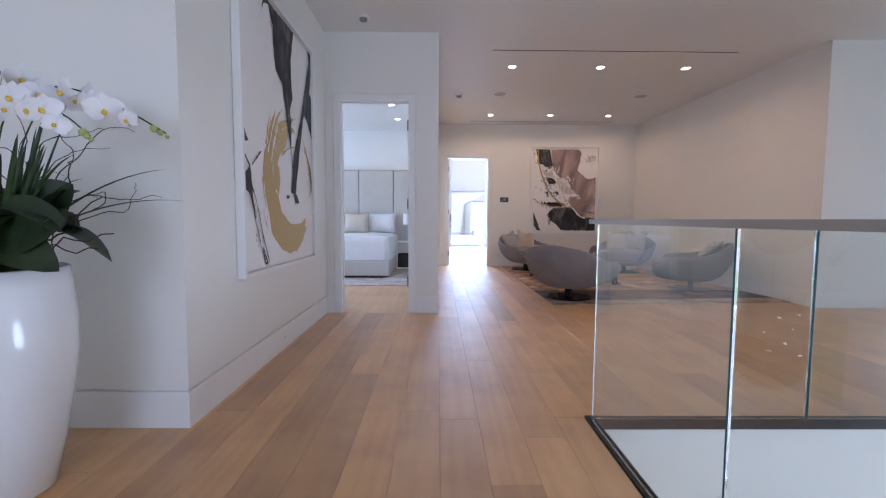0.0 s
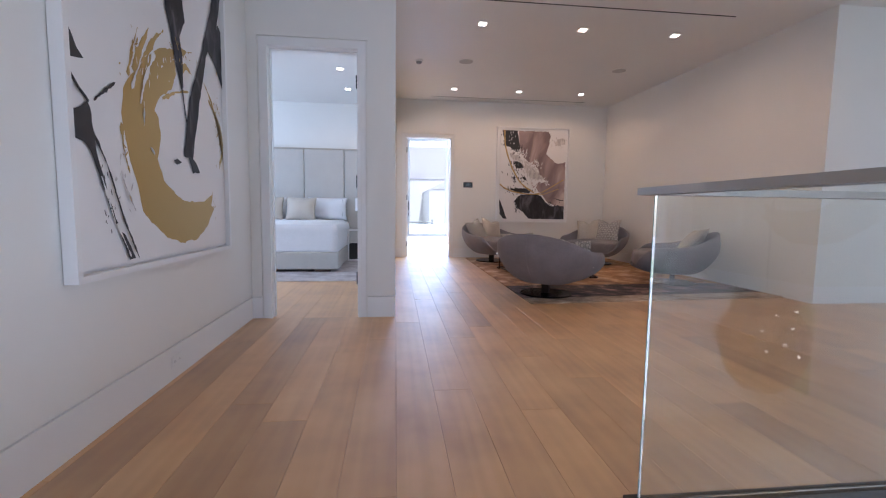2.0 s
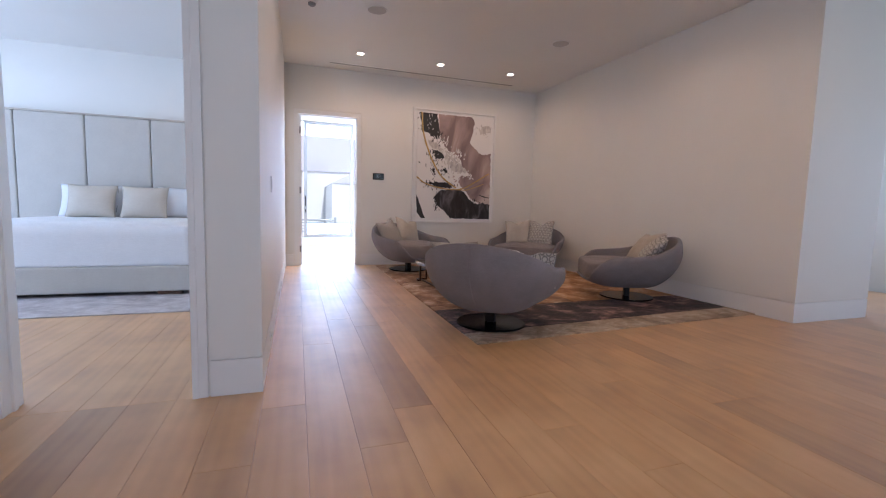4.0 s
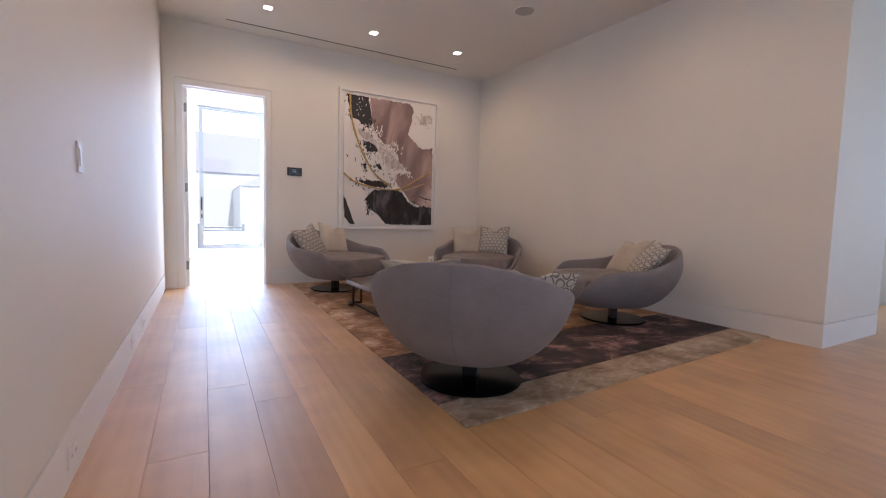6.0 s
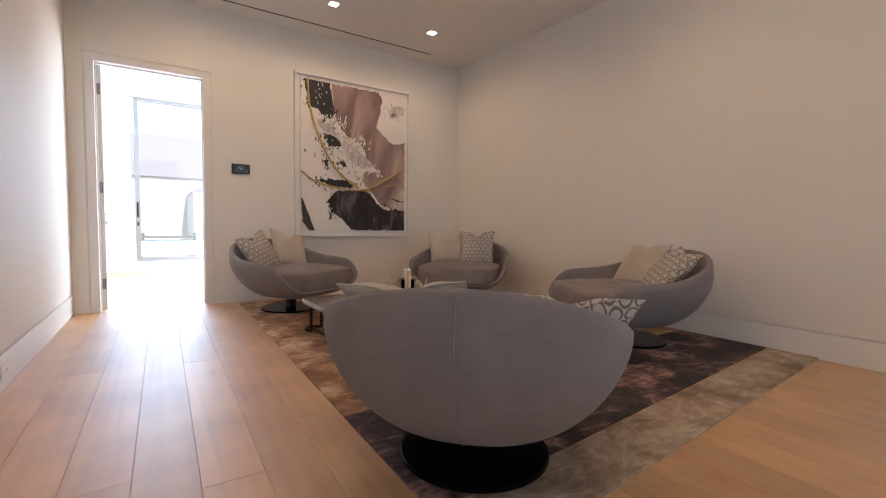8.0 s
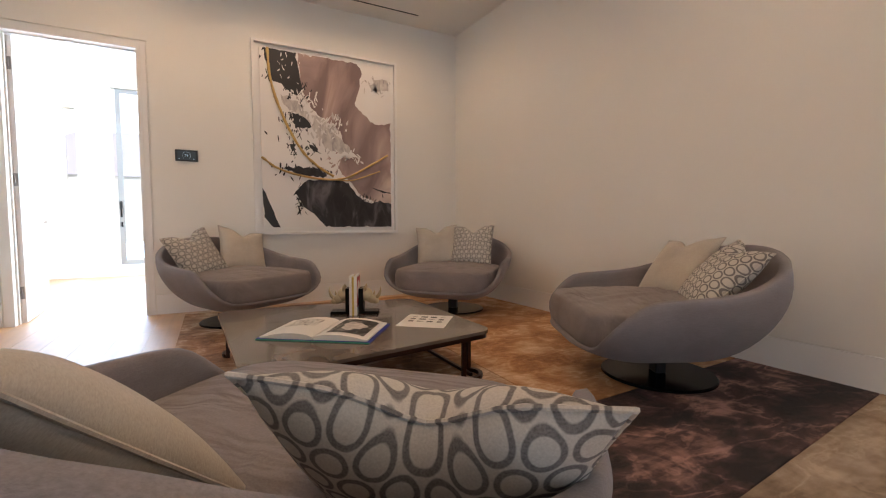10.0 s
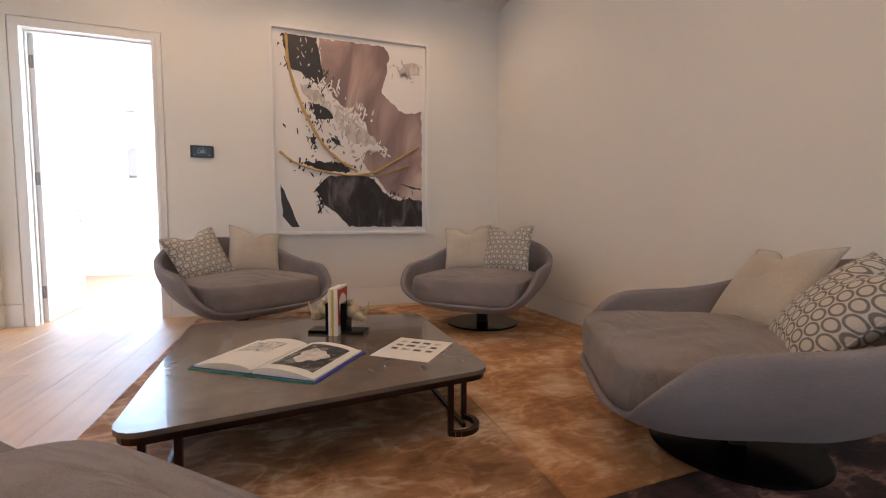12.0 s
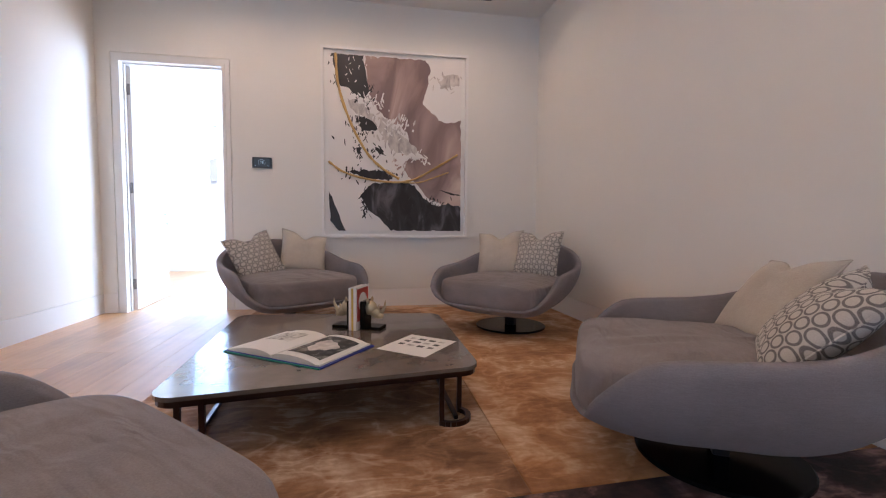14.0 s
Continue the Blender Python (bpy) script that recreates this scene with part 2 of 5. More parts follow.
def tube(bm, pts, radii, n=8):
    """A round tube along points, with a radius at each."""
    pts = [Vector(p) for p in pts]
    rings = []
    for i, p in enumerate(pts):
        d = (pts[min(i + 1, len(pts) - 1)] - pts[max(i - 1, 0)]).normalized()
        u = d.orthogonal().normalized() if i == 0 else (rings_u - d * rings_u.dot(d)).normalized()
        rings_u = u
        w = d.cross(u)
        rings.append([bm.verts.new(p + (u * math.cos(2 * math.pi * k / n) + w * math.sin(2 * math.pi * k / n)) * radii[i]) for k in range(n)])
    for a, b in zip(rings, rings[1:]):
        for k in range(n):
            bm.faces.new((a[k], a[(k + 1) % n], b[(k + 1) % n], b[k]))
    bm.faces.new(rings[0][::-1])
    bm.faces.new(rings[-1])
    return bm


def spline(keys, n):
    """n points on a smooth curve through the keys."""
    ks = [np.array(k, float) for k in keys]
    ks = [2 * ks[0] - ks[1]] + ks + [2 * ks[-1] - ks[-2]]
    out = []
    segs = len(ks) - 3
    for i in range(n):
        s = i / (n - 1) * segs
        j = min(int(s), segs - 1)
        t = s - j
        a, b, c, d = ks[j:j + 4]
        out.append(0.5 * ((2 * b) + (c - a) * t + (2 * a - 5 * b + 4 * c - d) * t * t + (3 * b - a - 3 * c + d) * t ** 3))
    return out


def smoothstep(a, b, x):
    t = min(1, max(0, (x - a) / (b - a)))
    return t * t * (3 - 2 * t)


def thing(name, place, label, category, group="", turn=0.0):
    ob = new(name)
    ob.empty_display_size = 0.1
    ob.matrix_world = pose(*place, 0, 0, turn)
    return tagged(ob, label, category, group)


def structure(name, bm, material, label="", smooth=False):
    return tagged(mesh_ob(name, bm, material, smooth), label, kind="structure")


# ---- structure ----
X_LEFT, X_CORR, X_RIGHT = -0.90, 0.40, 5.06
Y_NICHE, Y_BED, Y_FAR, Y_RET, Y_RAIL = 3.00, 5.82, 11.00, 6.17, 3.09
H_HALL, H_LOUNGE = 3.20, 3.31
BB, LIP = 0.195, 0.012
SKIN = 0.012


def skin_x(face, side, y0, y1, z1, openings=()):
    """Plaster over a wall that faces +x (side 1) or -x, above the skirting's shadow gap."""
    rows = []
    edges = sorted([y0, y1] + [e for o in openings for e in o[:2]])
    for a, b in zip(edges[::2], edges[1::2]):
        rows.append((min(face, face - side * SKIN), max(face, face - side * SKIN), a, b, BB + LIP, z1))
    for a, b, top in openings:
        rows.append((min(face, face - side * SKIN), max(face, face - side * SKIN), a, b, top, z1))
    return rows


def skin_y(face, side, x0, x1, z1, openings=()):
    rows = []
    edges = sorted([x0, x1] + [e for o in openings for e in o[:2]])
    for a, b in zip(edges[::2], edges[1::2]):
        rows.append((a, b, min(face, face - side * SKIN), max(face, face - side * SKIN), BB + LIP, z1))
    for a, b, top in openings:
        rows.append((a, b, min(face, face - side * SKIN), max(face, face - side * SKIN), top, z1))
    return rows


TOP = 3.6
BD0, BD1, BDH = -0.725, 0.060, 2.44       # bedroom doorway
FD0, FD1, FDH = 0.615, 1.565, 2.53        # balcony room doorway
CAS = 0.085                               # casing width
S = SKIN

structure("wall_left", boxes((X_LEFT - 0.16, X_LEFT - S, Y_NICHE + 0.16, Y_BED + S, 0, TOP), *skin_x(X_LEFT, 1, Y_NICHE, Y_BED, TOP)), WALL, "white painted plaster wall")
structure("wall_niche", boxes((-2.6, X_LEFT - S, Y_NICHE + S, Y_NICHE + 0.16, 0, TOP), *skin_y(Y_NICHE, -1, -2.6, X_LEFT - S, TOP)), WALL, "white painted plaster wall")
structure("wall_bedroom", boxes(
    (X_LEFT - 3.9, BD0 - 0.02, Y_BED + S, Y_BED + 0.15, 0, TOP), (BD1 + 0.02, X_CORR - S, Y_BED + S, Y_BED + 0.15, 0, TOP),
    (BD0 - 0.02, BD1 + 0.02, Y_BED + S, Y_BED + 0.15, BDH + 0.02, TOP),
    *skin_y(Y_BED, -1, X_LEFT, X_CORR - S, TOP, [(BD0 - CAS, BD1 + CAS, BDH + CAS)])), WALL, "white painted wall with a doorway")
structure("wall_corridor", boxes((X_CORR - 0.15, X_CORR - S, Y_BED + 0.15, Y_FAR + 0.15, 0, TOP), *skin_x(X_CORR, 1, Y_BED, Y_FAR, TOP)), WALL, "white painted plaster wall")
structure("wall_far", boxes(
    (X_CORR - S, FD0 - 0.02, Y_FAR + S, Y_FAR + 0.15, 0, TOP), (FD1 + 0.02, X_RIGHT + 0.15, Y_FAR + S, Y_FAR + 0.15, 0, TOP),
    (FD0 - 0.02, FD1 + 0.02, Y_FAR + S, Y_FAR + 0.15, FDH + 0.02, TOP),
    *skin_y(Y_FAR, -1, X_CORR, X_RIGHT, TOP, [(FD0 - CAS, FD1 + CAS, FDH + CAS)])), WALL, "white painted wall with a doorway")
right_wall = structure("wall_right", boxes((X_RIGHT + S, X_RIGHT + 0.15, Y_RET + 0.15, Y_FAR, 0, TOP), *skin_x(X_RIGHT, -1, Y_RET, Y_FAR, TOP)), WALL, "white painted plaster wall")
structure("wall_return", boxes(
    (X_RIGHT + 0.14 + S, 6.32, Y_RET + S, Y_RET + 0.15, 0, TOP), (7.3, 8.6, Y_RET + S, Y_RET + 0.15, 0, TOP), (6.32, 7.3, Y_RET + S, Y_RET + 0.15, 2.5, TOP),
    *skin_y(Y_RET, -1, X_RIGHT + 0.14 + S, 8.6, TOP, [(6.32, 7.3, 2.5)])), WALL, "white painted wall with an opening")
structure("wall_hall_side", boxes((-2.75, -2.6, -4.15, Y_NICHE + 0.16, 0, TOP)), WALL, "plain white wall")
structure("wall_rear", boxes(
    (-2.75, -1.8, -4.15, -4.0, -3.4, TOP), (-1.8, 0.4, -4.15, -4.0, -3.4, 0.4), (-1.8, 0.4, -4.15, -4.0, 2.8, TOP),
    (0.4, 3.0, -4.15, -4.0, -3.4, TOP), (3.0, 6.2, -4.15, -4.0, -3.4, -0.4), (3.0, 6.2, -4.15, -4.0, 2.8, TOP), (6.2, 8.75, -4.15, -4.0, -3.4, TOP)), WALL, "white wall with tall windows")
structure("wall_foyer_side", boxes(
    (8.6, 8.75, -4.0, -3.95, -3.4, TOP), (8.6, 8.75, -3.05, -1.4, -3.4, TOP), (8.6, 8.75, -3.95, -3.05, -0.75, TOP), (8.6, 8.75, -3.95, -3.05, -3.4, -2.7), (8.6, 8.75, 1.6, 3.5, -3.4, TOP), (8.6, 8.75, 5.7, 11.2, -3.4, TOP), (8.6, 8.75, 3.5, 5.7, -3.4, 0.4), (8.6, 8.75, 3.5, 5.7, 2.7, TOP), (8.6, 8.75, -1.4, 1.6, -0.2, TOP), (8.6, 8.75, -1.4, 1.6, -3.4, -2.9)), WALL, "white wall with a tall window")
structure("wall_foyer_edge", boxes((1.29, 8.6, Y_RAIL, Y_RAIL + 0.1, -3.4, -0.045), (1.19, 1.29, -4.0, Y_RAIL + 0.1, -3.4, -0.045)), WALL, "white wall below the landing's edge")
structure("foyer_floor", boxes((1.29, 8.6, -4.0, Y_RAIL, -3.45, -3.4)), paint("pale_stone", (0.62, 0.58, 0.52), 0.3), "pale stone floor of the foyer below")
structure("wall_study", boxes((X_RIGHT + 0.15, 8.6, 11.0, 11.15, 0, TOP)), WALL, "plain white wall")

structure("ceiling_hall", boxes((-2.75, X_CORR, -4.15, Y_BED + 0.15, H_HALL, H_HALL + 0.2)), CEIL, "white plaster ceiling")
structure("ceiling_lounge", boxes(
    (X_CORR, 8.75, 10.730, Y_FAR + 0.15, H_LOUNGE, H_LOUNGE + 0.25), (X_CORR, 8.75, 6.620, 10.698, H_LOUNGE, H_LOUNGE + 0.25), (X_CORR, 8.75, -4.15, 6.588, H_LOUNGE, H_LOUNGE + 0.25),
    (X_CORR, 1.10, 6.588, 6.620, H_LOUNGE, H_LOUNGE + 0.25), (4.34, 8.75, 6.588, 6.620, H_LOUNGE, H_LOUNGE + 0.25),
    (X_CORR, 1.10, 10.698, 10.730, H_LOUNGE, H_LOUNGE + 0.25), (4.36, 8.75, 10.698, 10.730, H_LOUNGE, H_LOUNGE + 0.25)), CEIL, "white plaster ceiling with slot diffusers")
for k, yy in enumerate((6.604, 10.714)):
    tagged(mesh_ob("slot_diffuser", boxes((1.10, 4.35, yy - 0.015, yy + 0.015, H_LOUNGE + 0.003, H_LOUNGE + 0.04)), GAP), "thin black linear air slot in the ceiling", "air vent", "ceiling slots")

# skirting boards
structure("baseboard", boxes(
    (X_LEFT - S, X_LEFT + 0.002, Y_NICHE - 0.002, Y_BED, 0, BB)), TRIM, "tall white skirting board")
for rows in (
        [(-2.6, X_LEFT - S, Y_NICHE - 0.002, Y_NICHE + S, 0, BB)],
        [(X_LEFT + 0.002, BD0 - CAS, Y_BED - 0.002, Y_BED + S, 0, BB)],
        [(BD1 + CAS, X_CORR + 0.002, Y_BED - 0.002, Y_BED + S, 0, BB)],
        [(X_CORR - S, X_CORR + 0.002, Y_BED + S, Y_FAR - 0.002, 0, BB)],
        [(X_CORR, FD0 - CAS, Y_FAR - 0.002, Y_FAR + S, 0, BB)],
        [(FD1 + CAS, X_RIGHT - 0.002, Y_FAR - 0.002, Y_FAR + S, 0, BB)],
        [(X_RIGHT - 0.002, X_RIGHT + S, Y_RET - 0.002, Y_FAR + S, 0, BB)],
        [(X_RIGHT + 0.14 + S, 6.32, Y_RET - 0.002, Y_RET + S, 0, BB)]):
    structure("baseboard", boxes(*rows), TRIM, "tall white skirting board")


def door_casing(name, x0, x1, h, y, depth):
    """Stepped white casing and lining round a doorway in a wall that faces -y."""
    ob = structure(name, boxes(
        (x0 - CAS + 0.013, x0 - 0.03, y - 0.004, y + S, 0, h + CAS - 0.013), (x1 + 0.03, x1 + CAS - 0.013, y - 0.004, y + S, 0, h + CAS - 0.013), (x0 - 0.03, x1 + 0.03, y - 0.004, y + S, h + 0.03, h + CAS - 0.013)), TRIM, "white stepped door casing")
    part("inner_step", boxes((x0 - 0.03, x0, y - 0.012, y + S, 0, h + 0.03), (x1, x1 + 0.03, y - 0.012, y + S, 0, h + 0.03), (x0, x1, y - 0.012, y + S, h, h + 0.03)), TRIM, ob)
    part("lining", boxes((x0 - 0.02, x0, y + S, y + depth, 0, h), (x1, x1 + 0.02, y + S, y + depth, 0, h), (x0 - 0.02, x1 + 0.02, y + S, y + depth, h, h + 0.02)), TRIM, ob)
    part("door_stop", boxes((x0, x0 + 0.012, y + 0.06, y + 0.09, 0, h), (x1 - 0.012, x1, y + 0.06, y + 0.09, 0, h), (x0 + 0.012, x1 - 0.012, y + 0.06, y + 0.09, h - 0.012, h)), TRIM, ob)
    return ob


door_casing("door_frame_1", BD0, BD1, BDH, Y_BED, 0.155)
door_casing("door_frame_2", FD0, FD1, FDH, Y_FAR, 0.155)


def lever(parent, x, y, z, sx):
    bm = bmesh.new()
    rot = Matrix.Rotation(radians(90), 4, "Y")
    cyl(bm, 0.026, 0.026, 0, 0.008, Matrix.Translation((x if sx > 0 else x - 0.008, y, z)) @ rot, 20)
    cyl(bm, 0.009, 0.009, 0, 0.045, Matrix.Translation((x if sx > 0 else x - 0.045, y, z)) @ rot, 12)
    xx = x + sx * 0.045
    box(bm, xx - 0.008, xx + 0.008, y - 0.115, y + 0.01, z - 0.009, z + 0.009, bevel=0.004)
    cyl(bm, 0.022, 0.022, 0, 0.008, Matrix.Translation((x if sx > 0 else x - 0.008, y, z - 0.11)) @ rot, 20)
    box(bm, x + (0 if sx > 0 else -0.03), x + (0.03 if sx > 0 else 0), y - 0.004, y + 0.004, z - 0.125, z - 0.095)
    return part("door_handle", bm, STEEL, parent, "steel lever handle with a turn knob")


NICKEL = mat("satin_nickel", (0.30, 0.29, 0.28), 0.35, 1.0)
d2 = structure("door_2", boxes((0.0, 0.042, 0.0, 0.93, 0.010, FDH - 0.012), bevel=0.002), TRIM, "white flush door standing wide open")
d2.matrix_world = pose(FD0 + 0.007, Y_FAR + 0.10, 0, 0, 0, 5)
lever(d2, 0.042, 0.86, 1.02, 1)
for z in (0.28, 1.28, 2.28):
    bm = boxes((0.006, 0.034, -0.003, 0.0, z - 0.055, z + 0.055), bevel=0.001)
    cyl(bm, 0.0075, 0.0075, z - 0.028, z + 0.028, Matrix.Translation((0.014, -0.007, 0)), 12)
    part("hinge", bm, NICKEL, d2, "satin nickel hinge")
d1 = structure("door_1", boxes((BD1 + 0.017, BD1 + 0.062, Y_BED + 0.16, Y_BED + 0.95, 0.008, BDH - 0.01), bevel=0.003), TRIM, "white flush door standing wide open")
for z in (0.35, 1.28, 2.2):
    part("hinge", boxes((BD1 - 0.030, BD1 - 0.001, Y_BED + 0.135, Y_BED + 0.165, z - 0.06, z + 0.06), bevel=0.004), BLACK_MATT, d1, "black hinge")

# bedroom shell
structure("wall_bedroom_far", boxes((-4.8, X_CORR - 0.15, 10.75, 10.9, 0, TOP)), WALL, "plain pale wall behind the bed")
structure("wall_bedroom_window", boxes((-4.95, -4.8, Y_BED, 6.5, 0, TOP), (-4.95, -4.8, 10.1, 10.9, 0, TOP), (-4.95, -4.8, 6.5, 10.1, 0, 0.4), (-4.95, -4.8, 6.5, 10.1, 2.9, TOP)), WALL, "white wall with a wide window")
structure("ceiling_bedroom", boxes((-4.95, X_CORR - 0.15, Y_BED + 0.15, 10.9, 3.10, 3.3)), CEIL, "white bedroom ceiling")
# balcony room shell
# the opening in the right-hand wall is made up, for the fill lamp
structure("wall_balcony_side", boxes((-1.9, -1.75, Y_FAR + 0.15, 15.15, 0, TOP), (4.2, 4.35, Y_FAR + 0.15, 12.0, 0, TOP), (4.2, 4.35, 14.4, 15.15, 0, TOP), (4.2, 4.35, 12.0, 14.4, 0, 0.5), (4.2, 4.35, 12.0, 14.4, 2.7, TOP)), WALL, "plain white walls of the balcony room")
structure("wall_balcony", boxes((-1.75, 0.08, 15.0, 15.15, 0, TOP), (0.08, 0.24, 15.0, 15.15, 2.75, TOP), (0.08, 0.24, 15.0, 15.15, 0, 0.2), (0.24, 0.70, 15.0, 15.15, 0, TOP), (2.45, 4.2, 15.0, 15.15, 0, TOP), (0.70, 2.45, 15.0, 15.15, 3.15, TOP), (0.70, 2.45, 15.0, 15.15, 0, 0.19)), WALL, "white wall with tall glazed doors")
structure("ceiling_balcony_room", boxes((-1.9, 4.35, Y_FAR + 0.15, 15.15, 3.3, 3.5)), CEIL, "white ceiling")


def glazed_leaf(name, x0, x1, z0, z1, y):
    ob = structure(name, boxes((x0, x0 + 0.075, y, y + 0.05, z0, z1), (x1 - 0.075, x1, y, y + 0.05, z0, z1), (x0 + 0.075, x1 - 0.075, y, y + 0.05, z0, z0 + 0.07), (x0 + 0.075, x1 - 0.075, y, y + 0.05, z1 - 0.06, z1)), ALU, "grey aluminium framed glass door")
    p = part("pane", boxes((x0 + 0.075, x1 - 0.075, y + 0.02, y + 0.03, z0 + 0.07, z1 - 0.06)), GLASS, ob)
    p.visible_shadow = False
    return ob


w1 = glazed_leaf("window_1", 0.76, 2.0, 0.195, 3.14, 15.05)
part("door_handle", boxes((0.785, 0.81, 14.99, 15.05, 1.0, 1.27), (0.785, 0.81, 15.02, 15.05, 0.84, 0.92), bevel=0.004), BLACK_MATT, w1, "black pull handle")


def window_frame(name, axis, a0, a1, z0, z1, at, bars):
    rows = []
    cuts = [a0 + (a1 - a0) * k / bars for k in range(bars + 1)]
    for c in cuts:
        lo, hi = max(a0, c - 0.03), min(a1, c + 0.03)
        rows.append((lo, hi, at, at + 0.06, z0, z1) if axis == "x" else (at, at + 0.06, lo, hi, z0, z1))
    for z, w in ((z0, 0.06), (z1 - 0.06, 0.06)):
        for c0, c1 in zip(cuts, cuts[1:]):
            lo, hi = c0 + 0.03, c1 - 0.03
            rows.append((lo, hi, at, at + 0.06, z, z + w) if axis == "x" else (at, at + 0.06, lo, hi, z, z + w))
    return structure(name, boxes(*rows), TRIM, "white window frame")


window_frame("window_2", "x", -1.8, 0.4, 0.4, 2.8, -4.1, 2)
window_frame("window_3", "x", 3.0, 6.2, -0.4, 2.8, -4.1, 3)
window_frame("window_4", "y", -1.4, 1.6, -2.9, -0.2, 8.65, 3)
window_frame("window_8", "y", 3.5, 5.7, 0.4, 2.7, 8.65, 2)
window_frame("window_7", "y", -3.95, -3.05, -2.7, -0.75, 8.65, 1)
# unseen frame, added round the fill lamp's opening
window_frame("fill_window", "y", 12.0, 14.4, 0.5, 2.7, 4.25, 2)
window_frame("window_5", "y", 6.5, 10.1, 0.4, 2.9, -4.9, 3)

# ---- outdoors ----


def leafy(name, a, b, scale=8.0, rough=0.45):
    m = mat(name, b, rough)
    f = noise_node(m, coords(m), scale, 4)
    wire(m, ramp(m, f, [(0.3, a), (0.7, b)]), bsdf(m).inputs["Base Color"])
    return m


structure("ground", boxes((-80, 80, -80, 80, -4.2, -4.0)), paint("outdoor_ground", (0.45, 0.45, 0.42), 0.9), "lawn and paving around the house")
structure("lawn", boxes((9.5, 60, -40, 20, -4.0, -3.98)), leafy("mown_grass", (0.09, 0.17, 0.03), (0.22, 0.34, 0.08)), "mown green lawn beside the house")
structure("backdrop", boxes((-70, 70, 60, 60.2, -4.0, 45)), glow("bright_haze", (0.93, 0.97, 1.0), 3.0), "bright hazy sky beyond the neighbouring roofs")
ROOF = mat("lilac_roof", (0.55, 0.53, 0.60), 0.8)
STUCCO = paint("stucco", (0.86, 0.85, 0.83), 0.9)
nh = thing("neighbour_house", (1.6, 30.0, -4.0), "pale neighbouring house with low grey hipped roofs", "house")
part("wall", boxes((-9, 9, 0, 8, 0, 7.0)), STUCCO, nh)
part("lower_wing", boxes((0.6, 7, -5, 0, 0, 6.1)), STUCCO, nh)


def hip(bm, x0, x1, y0, y1, z0, z1, inset):
    a = [bm.verts.new(p) for p in ((x0, y0, z0), (x1, y0, z0), (x1, y1, z0), (x0, y1, z0))]
    ym = (y0 + y1) / 2
    r = [bm.verts.new((x0 + inset, ym, z1)), bm.verts.new((x1 - inset, ym, z1))]
    for f in ((a[0], a[1], r[1], r[0]), (a[1], a[2], r[1]), (a[2], a[3], r[0], r[1]), (a[3], a[0], r[0]), (a[3], a[2], a[1], a[0])):
        bm.faces.new(f)
    return bm


part("roof", hip(bmesh.new(), -9.1, 9.1, -0.1, 8.1, 7.0, 9.6, 4.0), ROOF, nh)
part("wing_roof", hip(bmesh.new(), 0.55, 7.05, -5.05, 0.0, 6.1, 7.5, 2.6), ROOF, nh)
screen = thing("garden_screen", (1.32, 20.0, -4.0), "grey slatted screen between two posts outside the house", "screen")
for px in (-0.62, 0.62):
    part("post", boxes((px - 0.04, px + 0.04, -0.04, 0.04, 0, 4.6), bevel=0.006), ALU, screen)
for k in range(5):
    part("slat", boxes((-0.60, 0.60, -0.02, 0.02, 4.04 + 0.105 * k, 4.095 + 0.105 * k), bevel=0.006), ALU, screen)

# ---- lounge furniture ----
CHAIR_RIM = [(0, 0.243), (35, 0.248), (41, 0.276), (54, 0.455), (59, 0.504), (66, 0.519), (90, 0.538), (103, 0.560), (115, 0.600), (133, 0.668), (150, 0.716), (166, 0.738), (180, 0.742)]


def chair_plan(th, a=0.588, front=0.615, back=0.56, n_front=5.0, n_back=2.35):
    c, s = math.cos(th), math.sin(th)
    b, n = (front, n_front) if c > 0 else (back, n_back)
    return (abs(s / a) ** n + abs(c / b) ** n) ** (-1 / n)


SHELL_FOOT = 0.15


def shell_radius(th, z):
    """The shell's outer radius towards th at the height z."""
    deg = math.degrees(th if th <= math.pi else 2 * math.pi - th)
    zr = 0.30 + 0.26 * smoothstep(15, 100, deg)
    t = min(1, (z - SHELL_FOOT) / (zr - SHELL_FOOT))
    r = chair_plan(th) * (0.40 + 0.60 * max(0.0, 1 - (1 - t) ** 1.7) ** 0.62)
    return r * (1 - 0.05 * ((z - zr) / 0.2) ** 2) if z > zr else r


def rim_height(th):
    """The rim's height: straight runs, rounded a little where they meet."""
    deg = math.degrees(th if th <= math.pi else 2 * math.pi - th)
    xs, hs = zip(*CHAIR_RIM)
    return sum(float(np.interp(abs(180 - abs(180 - (deg + d) % 360)), xs, hs)) for d in (-2.4, -1.2, 0, 1.2, 2.4)) / 5


